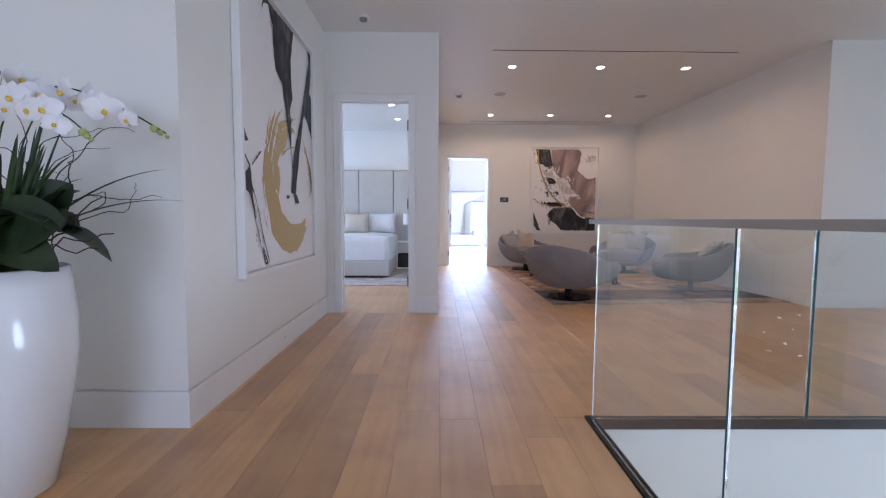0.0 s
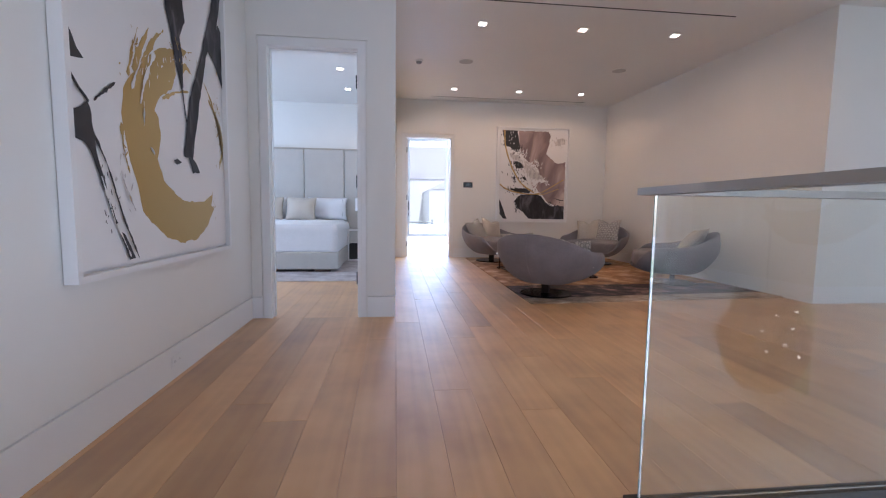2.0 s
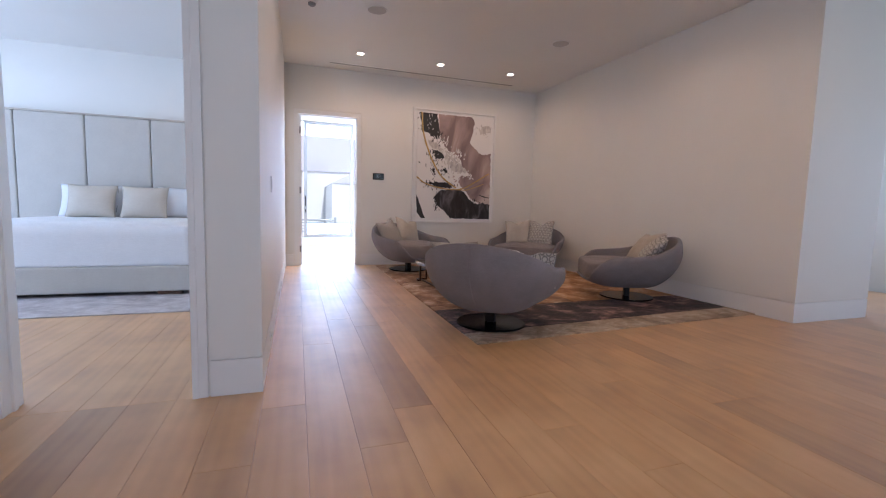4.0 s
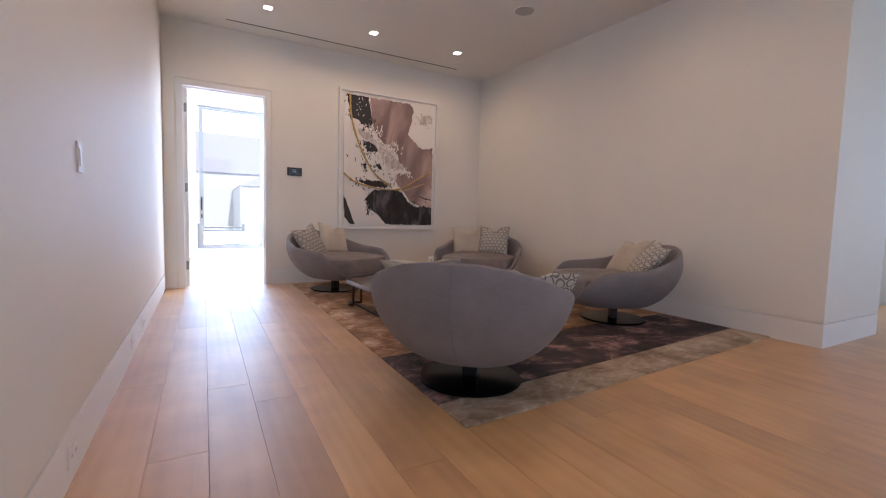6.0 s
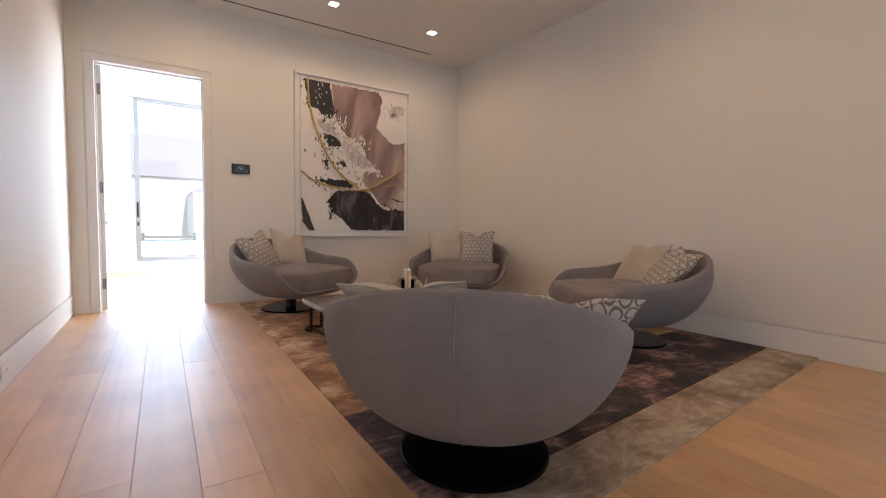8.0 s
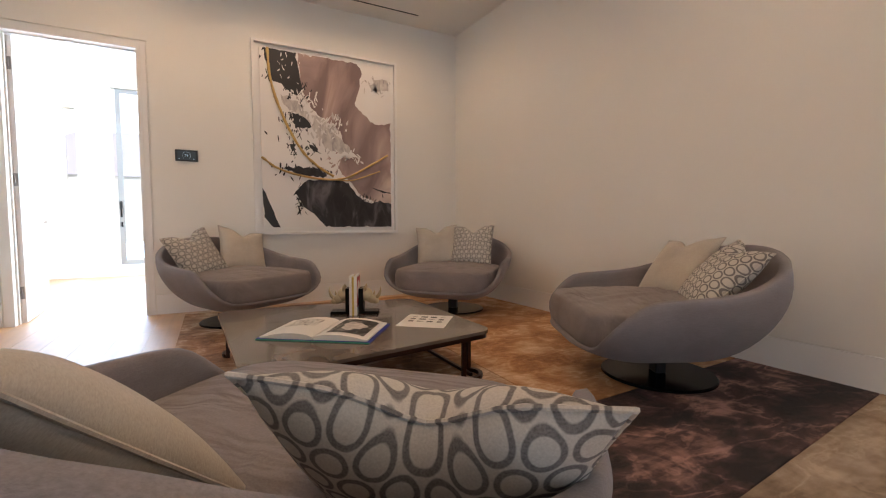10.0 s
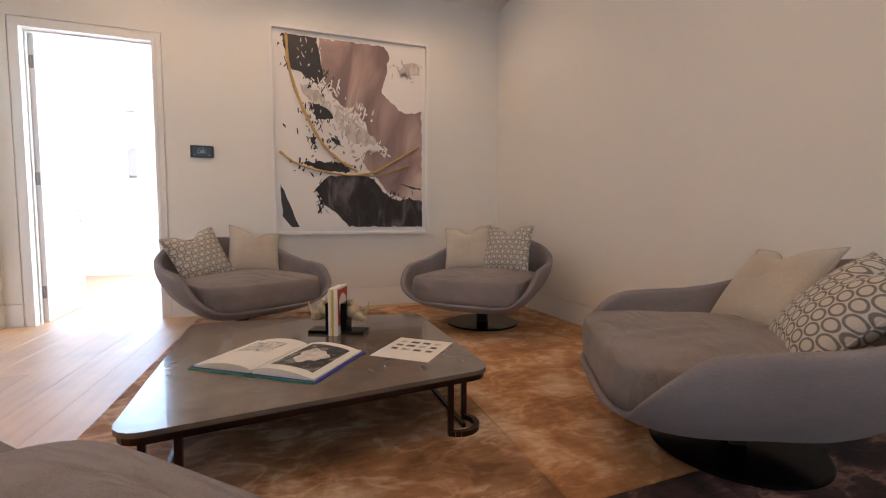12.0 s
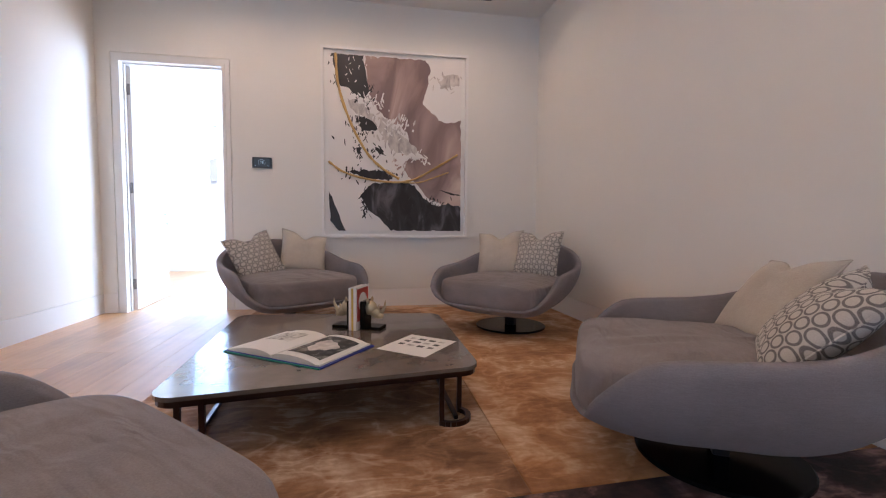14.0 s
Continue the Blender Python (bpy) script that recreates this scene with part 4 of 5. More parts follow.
        for i, p in enumerate(spline(keys, 40)):
            px, pz = self.at(p[0], p[1])
            pts.append((px + 0.003 * noise.noise((i * 0.6, 1, self.n)), -0.048, pz + 0.003 * noise.noise((i * 0.6, 5, self.n))))
        tube(bm, pts, [r * (0.85 + 0.55 * noise.noise((i * 0.55, 2.0, 3.0))) for i in range(40)], 8)
        return part("gold_cord", bm, GOLD_CORD, self.canvas, "raised gold line", True)


pb = Picture(pose(2.555, Y_FAR - 0.004, 0.775), 1.605, 2.035, "large abstract painting in mauve, black and gold, white frame")
pb.patch([(0.27, 1), (0.72, 1), (0.76, 0.94), (0.70, 0.74), (0.86, 0.64), (1, 0.66), (1, 0.15), (0.86, 0.15), (0.72, 0.21), (0.64, 0.29), (0.55, 0.36), (0.60, 0.42), (0.72, 0.43), (0.60, 0.50), (0.58, 0.58), (0.44, 0.64), (0.36, 0.70), (0.29, 0.80)], MAUVE, 0.012)
pb.patch([(0.86, 0.85), (0.98, 0.86), (0.97, 0.93), (0.88, 0.92), (0.82, 0.88)], GREYWASH, 0.02)
pb.patch([(0.14, 0.76), (0.26, 0.72), (0.34, 0.66), (0.36, 0.60), (0.24, 0.66), (0.15, 0.70)], GREYWASH, 0.02)
pb.patch([(0.03, 1), (0.25, 1), (0.29, 0.80), (0.26, 0.76), (0.15, 0.81), (0.09, 0.82), (0.05, 0.88)], INK, 0.012)
pb.patch([(0.36, 0.66), (0.48, 0.62), (0.60, 0.52), (0.66, 0.47), (0.56, 0.44), (0.47, 0.47), (0.40, 0.55)], GREYWASH, 0.026)
pb.patch([(0.19, 0.66), (0.30, 0.65), (0.36, 0.59), (0.24, 0.57)], INK, 0.022)
pb.patch([(0.34, 0.49), (0.39, 0.47), (0.43, 0.43), (0.37, 0.45)], INK, 0.012)
pb.patch([(0.20, 0.48), (0.24, 0.48), (0.24, 0.44), (0.21, 0.44)], INK, 0.014)
pb.patch([(0.15, 0.345), (0.33, 0.345), (0.41, 0.35), (0.47, 0.31), (0.36, 0.30), (0.22, 0.315)], INKWASH, 0.018)
pb.patch([(0.23, 0.20), (0.32, 0.28), (0.55, 0.285), (0.64, 0.27), (0.70, 0.20), (0.79, 0.15), (0.90, 0.16), (1, 0.145), (1, 0), (0.46, 0), (0.38, 0.07), (0.29, 0.12)], INKWASH, 0.010)
pb.patch([(0, 0.225), (0.05, 0.14), (0.12, 0), (0.07, 0), (0.01, 0.06)], INK, 0.006)
pb.patch([(0.83, 0.245), (0.92, 0.215), (1, 0.215), (0.90, 0.235)], INK, 0.006)
pb.cord([(0.055, 1.0), (0.075, 0.82), (0.16, 0.62), (0.28, 0.45), (0.40, 0.36), (0.52, 0.305)], 0.0165)
pb.cord([(0.0, 0.395), (0.10, 0.34), (0.25, 0.305), (0.45, 0.285), (0.62, 0.30), (0.80, 0.375), (0.97, 0.455)], 0.0135)
pb.cord([(0.18, 0.315), (0.35, 0.29), (0.52, 0.285), (0.66, 0.285), (0.78, 0.315), (0.90, 0.35)], 0.0085)
for row in (
        (0.05, 0.93, 0.02, 0.06, 26, INK, 0.018), (0.27, 0.78, 0.05, 0.03, 34, INK, 0.014), (0.22, 0.60, 0.05, 0.05, 40, INK, 0.014), (0.36, 0.46, 0.05, 0.03, 26, INK, 0.012),
        (0.22, 0.45, 0.02, 0.04, 22, INK, 0.012), (0.30, 0.33, 0.12, 0.02, 40, INKWASH, 0.016), (0.27, 0.16, 0.02, 0.05, 30, INKWASH, 0.016), (0.80, 0.17, 0.10, 0.015, 36, INK, 0.012),
        (0.33, 0.72, 0.05, 0.05, 40, CANVAS, 0.016), (0.50, 0.60, 0.06, 0.03, 40, CANVAS, 0.020), (0.66, 0.43, 0.06, 0.02, 26, CANVAS, 0.016), (0.55, 0.38, 0.05, 0.03, 26, MAUVE, 0.016),
        (0.88, 0.88, 0.05, 0.03, 30, GREYWASH, 0.018), (0.25, 0.70, 0.06, 0.03, 34, GREYWASH, 0.018), (0.50, 0.53, 0.06, 0.05, 34, GREYWASH, 0.020), (0.20, 0.92, 0.06, 0.05, 16, CANVAS, 0.010)):
    pb.specks(*row)

pa = Picture(pose(X_LEFT + 0.004, 3.572, 0.705, 0, 0, 90), 1.62, 2.035, "large abstract painting with black strokes and a gold ring, white frame", 0.045, 0.055, 0.030)
pa.patch([(0.33, 0.505), (0.27, 0.465), (0.23, 0.42), (0.216, 0.362), (0.223, 0.31), (0.243, 0.25), (0.284, 0.19), (0.306, 0.128), (0.368, 0.087), (0.45, 0.05), (0.564, 0.028), (0.70, 0.036), (0.81, 0.08), (0.87, 0.13), (0.84, 0.145), (0.86, 0.18), (0.80, 0.165), (0.716, 0.154), (0.594, 0.156), (0.506, 0.182), (0.443, 0.212), (0.412, 0.268), (0.44, 0.346), (0.425, 0.382), (0.40, 0.40), (0.444, 0.442), (0.52, 0.48), (0.56, 0.53), (0.55, 0.60), (0.45, 0.575), (0.39, 0.545)], GOLD, 0.007)
for keys in (
        ((0.29, 0.475, 0.028), (0.33, 0.54, 0.022), (0.385, 0.608, 0.006)), ((0.335, 0.50, 0.02), (0.40, 0.575, 0.016), (0.48, 0.632, 0.004)),
        ((0.255, 0.46, 0.012), (0.285, 0.53, 0.010), (0.32, 0.59, 0.003)), ((0.46, 0.56, 0.02), (0.58, 0.60, 0.016), (0.70, 0.63, 0.004)),
        ((0.58, 0.55, 0.03), (0.64, 0.57, 0.025), (0.69, 0.56, 0.008)), ((0.45, 0.44, 0.012), (0.55, 0.475, 0.010), (0.66, 0.50, 0.003)),
        ((0.21, 0.33, 0.006), (0.215, 0.28, 0.008), (0.24, 0.22, 0.003)), ((0.84, 0.51, 0.004), (0.94, 0.446, 0.014), (0.985, 0.365, 0.022), (0.94, 0.28, 0.006)),
        ((0.88, 0.50, 0.003), (0.97, 0.42, 0.010), (0.99, 0.30, 0.004)), ((0.80, 0.56, 0.003), (0.88, 0.50, 0.010), (0.92, 0.43, 0.003))):
    pa.stroke(keys, GOLD, 0.007)
# bare canvas left between the bristles
for keys in (((0.315, 0.40, 0.004), (0.345, 0.46, 0.014), (0.41, 0.55, 0.010)), ((0.33, 0.345, 0.004), (0.332, 0.37, 0.012), (0.335, 0.41, 0.003)), ((0.27, 0.43, 0.003), (0.30, 0.475, 0.008), (0.33, 0.51, 0.003)), ((0.36, 0.295, 0.004), (0.38, 0.285, 0.012), (0.385, 0.275, 0.003))):
    pa.stroke(keys, CANVAS, 0.006)
pa.patch([(0.29, 1), (0.31, 0.987), (0.369, 0.928), (0.365, 0.876), (0.396, 0.766), (0.48, 0.738), (0.527, 0.641), (0.564, 0.558), (0.592, 0.496), (0.614, 0.505), (0.613, 0.60), (0.595, 0.645), (0.64, 0.705), (0.628, 0.79), (0.62, 0.866), (0.675, 1.0)], INKWASH, 0.008)
pa.stroke([(0.60, 0.51, 0.012), (0.612, 0.45, 0.008), (0.628, 0.40, 0.014)], INK, 0.003)
pa.patch([(0.93, 1), (0.957, 0.95), (0.879, 0.812), (0.773, 0.636), (0.658, 0.478), (0.595, 0.295), (0.67, 0.289), (0.744, 0.471), (0.828, 0.645), (0.85, 0.677), (0.936, 0.632), (1, 0.575), (1, 0.79), (0.965, 0.80), (0.95, 0.775), (0.96, 0.80), (1, 0.90), (1, 1)], INKWASH, 0.006)
pa.patch([(0.63, 0.297), (0.68, 0.291), (0.73, 0.255), (0.665, 0.245)], INK, 0.008)
pa.patch([(0.512, 0.274), (0.541, 0.282), (0.575, 0.273), (0.534, 0.264)], INK, 0.006)
pa.patch([(0, 0.50), (0.015, 0.482), (0.032, 0.46), (0.055, 0.444), (0, 0.436)], INK, 0.004)
pa.patch([(0, 0.335), (0.03, 0.345), (0.06, 0.36), (0.072, 0.335), (0.075, 0.301), (0.10, 0.225), (0.125, 0.17), (0.155, 0.11), (0.245, 0.008), (0.215, 0.008), (0.135, 0.12), (0.10, 0.19), (0.06, 0.255), (0.035, 0.275), (0, 0.277)], INK, 0.006)
pa.stroke([(0.072, 0.30, 0.006), (0.128, 0.231, 0.006), (0.19, 0.116, 0.008), (0.262, 0.008, 0.006)], INK, 0.004)
for keys in (((0.10, 0.205, 0.003), (0.125, 0.155, 0.009), (0.15, 0.10, 0.003)), ((0.16, 0.095, 0.003), (0.19, 0.055, 0.008), (0.22, 0.015, 0.004))):
    pa.stroke(keys, CANVAS, 0.005)
pa.stroke([(0.085, 0.366, 0.005), (0.142, 0.401, 0.010), (0.188, 0.426, 0.003)], INK, 0.006)
pa.stroke([(0.0, 0.405, 0.010), (0.024, 0.384, 0.008), (0.064, 0.359, 0.005)], INK, 0.003)
pa.stroke([(0.19, 0.212, 0.004), (0.22, 0.17, 0.009), (0.255, 0.126, 0.003)], GREYWASH, 0.006)
pa.stroke([(0.305, 1.0, 0.03), (0.25, 0.975, 0.010), (0.22, 0.93, 0.004)], INK, 0.006)

for row in (
        (0.30, 0.55, 0.02, 0.03, 14, GOLD, 0.008), (0.58, 0.60, 0.05, 0.02, 14, GOLD, 0.009), (0.93, 0.42, 0.022, 0.08, 26, GOLD, 0.009), (0.215, 0.30, 0.008, 0.07, 16, GOLD, 0.006), (0.85, 0.14, 0.012, 0.02, 10, GOLD, 0.007),
        (0.34, 0.50, 0.03, 0.03, 10, CANVAS, 0.008), (0.46, 0.55, 0.04, 0.02, 10, CANVAS, 0.008), (0.13, 0.16, 0.02, 0.05, 14, INK, 0.006), (0.57, 0.60, 0.012, 0.05, 12, INK, 0.007), (0.20, 0.20, 0.02, 0.05, 8, GREYWASH, 0.010),
        (0.33, 0.95, 0.02, 0.03, 14, INK, 0.008)):
    pa.specks(*row)

# ---- wall fittings ----


def text_part(words, size, m, material, parent, name="lettering"):
    cu = bpy.data.curves.new(name, "FONT")
    cu.body, cu.size, cu.align_x, cu.align_y, cu.extrude = words, size, "CENTER", "CENTER", 0.0003
    tmp = new("tmp_text", cu)
    bpy.context.view_layer.update()
    me = bpy.data.meshes.new_from_object(tmp)
    bpy.data.objects.remove(tmp)
    me.materials.clear()
    me.materials.append(material)
    ob = new(name, me)
    ob.parent, ob.matrix_basis = parent, m
    return ob


SCREEN = glow("screen_glass", (0.025, 0.04, 0.05), 0.3)
SCREEN_TEXT = glow("screen_text", (0.45, 0.62, 0.75), 0.5)
th = thing("thermostat", (1.945, Y_FAR, 1.563), "black touch-screen thermostat on the white wall", "thermostat")
part("housing", boxes((-0.098, 0.098, -0.022, 0, -0.056, 0.056), bevel=0.006), mat("black_plastic", (0.012, 0.012, 0.013), 0.3), th)
part("screen", boxes((-0.078, 0.078, -0.0235, -0.0215, -0.042, 0.042)), SCREEN, th, "dark lit screen")
text_part("73", 0.036, pose(0, -0.0245, -0.002, 90, 0, 0), SCREEN_TEXT, th)
bm = bmesh.new()
tube(bm, [(0.034 * math.cos(a), -0.0245, 0.034 * math.sin(a)) for a in [radians(-50 + 280 * k / 24) for k in range(25)]], [0.0008] * 25, 5)
part("dial_arc", bm, SCREEN_TEXT, th)
for ix in (-0.063, 0.062):
    part("icon", boxes((ix - 0.005, ix + 0.005, -0.0242, -0.0234, -0.035, -0.030)), SCREEN_TEXT, th)


def wall_switch(m, gangs, label="white rocker switch plate on the wall"):
    ob = new("light_switch")
    ob.matrix_world = m
    tagged(ob, label, "switch", "light switches")
    w = 0.035 + 0.047 * gangs
    part("plate", boxes((-w / 2, w / 2, -0.007, 0, -0.06, 0.06), bevel=0.002), TRIM, ob)
    for k in range(gangs):
        cx = (k - (gangs - 1) / 2) * 0.047
        part("rocker", boxes((cx - 0.017, cx + 0.017, -0.0105, -0.007, -0.034, 0.034), bevel=0.001), TRIM, ob)
    return ob


wall_switch(pose(X_CORR, 6.86, 1.18, 0, 0, 90), 1)


def outlet(m):
    ob = new("wall_outlet")
    ob.matrix_world = m
    tagged(ob, "white power outlet set in the skirting board", "outlet", "outlets")
    part("plate", boxes((-0.06, 0.06, -0.006, 0, -0.037, 0.037), bevel=0.002), TRIM, ob)
    for cx in (-0.0265, 0.0265):
        so = part("socket", boxes((cx - 0.0185, cx + 0.0185, -0.0075, -0.006, -0.015, 0.015)), TRIM, ob)
        for dx in (-0.0065, 0.0065):
            part("slot", boxes((cx + dx - 0.001, cx + dx + 0.001, -0.0079, -0.0074, -0.006, 0.006)), GAP, so)


for yy in (6.60, 8.14, 8.73):
    outlet(pose(X_CORR + 0.002, yy, 0.10, 0, 0, 90))
outlet(pose(X_LEFT + 0.002, 4.41, 0.105, 0, 0, 90))
outlet(pose(X_RIGHT + 0.074, 7.85, 0.10, 0, 0, -90))

# ---- things on the coffee table ----
PAPER = paint("paper", (0.80, 0.78, 0.75), 0.7, 0.02)
PRINT = wash("print_grey", (0.02, 0.02, 0.02), (0.06, 0.06, 0.06), (0.30, 0.29, 0.28), 14)
PALE_PRINT = wash("pale_print", (0.25, 0.24, 0.23), (0.6, 0.58, 0.55), (0.75, 0.73, 0.70), 20)
BLUE = mat("blue_cloth", (0.02, 0.035, 0.30), 0.6)
TEAL = mat("teal_cloth", (0.02, 0.25, 0.20), 0.6)
ang = math.degrees(math.atan2(8.03 - 8.37, 2.84 - 2.36))
book = thing("open_book", (2.70, 8.375, TZ), "open art book with a blue cover on the coffee table", "book", turn=ang)
part("cover", boxes((-0.305, -0.012, -0.205, 0.205, 0, 0.006), (0.012, 0.305, -0.205, 0.205, 0, 0.006)), BLUE, book, "blue cloth cover")
part("cover_edge", boxes((-0.304, 0.304, -0.212, -0.2052, 0.0, 0.005)), TEAL, book, "teal cover edge")


def page_block(side):
    bm = bmesh.new()
    n = 14
    rows = []
    for y in (-0.195, 0.195):
        lo = [bm.verts.new((side * (0.004 + 0.285 * k / n), y, 0.0065)) for k in range(n + 1)]
        hi = [bm.verts.new((side * (0.004 + 0.285 * k / n), y, 0.0065 + 0.008 + 0.026 * math.sin(min(1.0, k / n * 1.1 + 0.02) * math.pi) ** 0.55 * (1 - 0.35 * k / n))) for k in range(n + 1)]
        rows.append((lo, hi))
    (l0, h0), (l1, h1) = rows
    for k in range(n):
        for f in ((l0[k], l0[k + 1], h0[k + 1], h0[k]), (h0[k], h0[k + 1], h1[k + 1], h1[k]), (h1[k], h1[k + 1], l1[k + 1], l1[k]), (l1[k], l1[k + 1], l0[k + 1], l0[k])):
            bm.faces.new(f if side > 0 else f[::-1])
    for k in (0, n):
        bm.faces.new((l0[k], h0[k], h1[k], l1[k]))
    return bm


def page_print(side, a, b, y0, y1):
    bm = bmesh.new()
    n = 10
    top = lambda f: 0.0065 + 0.008 + 0.026 * math.sin(min(1.0, f * 1.1 + 0.02) * math.pi) ** 0.55 * (1 - 0.35 * f) + 0.0025
    lo = [bm.verts.new((side * (0.004 + 0.285 * (a + (b - a) * k / n)), y0, top(a + (b - a) * k / n))) for k in range(n + 1)]
    hi = [bm.verts.new((v.co.x, y1, v.co.z)) for v in lo]
    for k in range(n):
        f = (lo[k], lo[k + 1], hi[k + 1], hi[k])
        bm.faces.new(f if side > 0 else f[::-1])
    return bm


pl = part("left_page_block", page_block(-1), PAPER, book)
pr = part("right_page_block", page_block(1), PAPER, book)
part("photograph", page_print(1, 0.18, 0.88, -0.15, 0.15), PRINT, pr, "dark photograph")
photo = bmesh.new()
ring = []
for k in range(28):
    a = 2 * math.pi * k / 28
    r = 1 + 0.16 * math.sin(3 * a + 1) + 0.10 * math.sin(7 * a)
    u = 0.53 + 0.22 * r * math.cos(a)
    lift = 0.0065 + 0.008 + 0.026 * math.sin(min(1.0, u * 1.1 + 0.02) * math.pi) ** 0.55 * (1 - 0.35 * u) + 0.004
    ring.append(photo.verts.new((0.004 + 0.285 * u, -0.005 + 0.085 * r * math.sin(a), lift)))
mid = photo.verts.new((0.155, -0.005, max(v.co.z for v in ring)))
for k in range(28):
    photo.faces.new((mid, ring[k], ring[(k + 1) % 28]))
part("photo_motif", photo, GREYWASH, pr, "pale shape in the photograph")
part("photograph", page_print(-1, 0.20, 0.82, -0.03, 0.13), PALE_PRINT, pl, "pale photograph")

sheet = thing("paper_sheet", (3.296, 8.355, TZ), "printed paper sheet with small pictures on the coffee table", "paper", turn=-39)
part("page", boxes((-0.145, 0.145, -0.165, 0.165, 0, 0.0008)), PAPER, sheet)
for r in range(3):
    for c in range(4):
        cx, cy = -0.09 + 0.06 * c, 0.10 - 0.06 * r
        hw = 0.016 + 0.006 * ((r * 3 + c * 2) % 3) / 2
        part("printed_picture", boxes((cx - hw, cx + hw, cy - 0.014, cy + 0.014, 0.0008, 0.0012)), PRINT if (r + c) % 3 else PALE_PRINT, sheet)

bookset, BOOK_TURN = (2.985, 8.80), -24
for k, (w, h, c1) in enumerate(((0.016, 0.255, PAPER), (0.012, 0.25, mat("yellow_spine", (0.65, 0.45, 0.10), 0.5)), (0.018, 0.258, mat("red_cover", (0.50, 0.06, 0.04), 0.45)))):
    bo = -0.026 + (0.0, 0.0175, 0.031)[k]
    bk = thing("book", (bookset[0] + bo * math.cos(radians(BOOK_TURN)), bookset[1] + bo * math.sin(radians(BOOK_TURN)), TZ), ("slim white book held upright between bookends", "slim yellow book held upright between bookends", "slim book with a red cover held between bookends")[k], "book", "upright books", BOOK_TURN)
    part("pages", boxes((0.0015, w - 0.0015, -0.088, 0.088, 0.003, h - 0.003)), PAPER, bk)
    part("cover", boxes((0, 0.0015, -0.092, 0.092, 0, h), (w - 0.0015, w, -0.092, 0.092, 0, h), (0.0015, w - 0.0015, -0.092, -0.0885, 0, h)), c1 if k != 2 else PAPER, bk)
    if k == 2:
        part("cover_picture", boxes((w, w + 0.0008, -0.08, 0.08, 0.05, h - 0.012)), c1, bk, "red printed cover")
        bm = bmesh.new()
        cyl(bm, 0.06, 0.06, 0, 0.001, Matrix.Translation((w + 0.0008, 0, 0.16)) @ Matrix.Rotation(radians(90), 4, "Y"), 28)
        part("cover_roundel", bm, PAPER, bk)

BONE = mat("antique_gold", (0.50, 0.42, 0.28), 0.35, 0.6)


def bookend(side):
    ob = thing("bookend", (bookset[0] + side * 0.028 * math.cos(radians(BOOK_TURN)), bookset[1] + side * 0.028 * math.sin(radians(BOOK_TURN)), TZ), "black bookend with a gold rhino head", "bookend", "bookends", BOOK_TURN)
    bm = boxes((min(0, side * 0.13), max(0, side * 0.13), -0.055, 0.055, 0, 0.018), bevel=0.005)
    box(bm, min(0, side * 0.03), max(0, side * 0.03), -0.055, 0.055, 0.018, 0.17, bevel=0.005)
    part("stand", bm, BLACK_GLOSS, ob, "black lacquered stand")
    bm = bmesh.new()
    S_ = lambda c, r: bmesh.ops.create_uvsphere(bm, u_segments=16, v_segments=10, radius=1, matrix=Matrix.Translation((side * c[0], c[1], c[2])) @ Matrix.Rotation(side * radians(28), 4, "Y") @ Matrix.Diagonal((*r, 1)))
    S_((0.045, 0, 0.125), (0.045, 0.036, 0.045))
    S_((0.08, 0, 0.10), (0.042, 0.028, 0.030))
    S_((0.108, 0, 0.082), (0.024, 0.024, 0.022))
    S_((0.075, 0, 0.085), (0.035, 0.024, 0.018))
    for sy in (-1, 1):
        tube(bm, [(side * 0.045, sy * 0.025, 0.155), (side * 0.042, sy * 0.034, 0.175), (side * 0.045, sy * 0.034, 0.192)], [0.008, 0.011, 0.002], 8)
        S_((0.066, sy * 0.027, 0.118), (0.007, 0.005, 0.006))
    tube(bm, [(side * q, 0, z) for q, z in ((0.112, 0.10), (0.130, 0.118), (0.141, 0.145), (0.143, 0.178))], [0.014, 0.011, 0.007, 0.001], 10)
    tube(bm, [(side * q, 0, z) for q, z in ((0.092, 0.118), (0.100, 0.132), (0.103, 0.150))], [0.010, 0.007, 0.001], 10)
    part("rhino_head", bm, BONE, ob, "gold rhino head", True)


bookend(-1)
bookend(1)

# ---- bedroom ----
LINEN = fabric("bed_linen", (0.70, 0.70, 0.71), (0.82, 0.82, 0.83), 500)
OATMEAL = fabric("oatmeal_cloth", (0.46, 0.43, 0.39), (0.58, 0.55, 0.50), 380)
BEIGE = fabric("beige_satin", (0.46, 0.40, 0.33), (0.58, 0.52, 0.44), 300, 0.6)
BX0, BX1, BY0, BY1 = -2.58, -0.50, 8.72, 10.62
bed = thing("bed", ((BX0 + BX1) / 2, BY0, 0), "wide bed made up in white with an oatmeal upholstered base", "bed")
hw, L = (BX1 - BX0) / 2, BY1 - BY0
part("base", boxes((-hw, hw, 0, L, 0.05, 0.33), bevel=0.02), OATMEAL, bed, "oatmeal upholstered bed base")
for cx in (-hw + 0.25, hw - 0.25):
    for cy in (0.06, L - 0.1):
        part("foot", boxes((cx - 0.12, cx + 0.12, cy - 0.03, cy + 0.03, 0, 0.05)), mat("walnut_foot", (0.10, 0.05, 0.03), 0.5), bed)


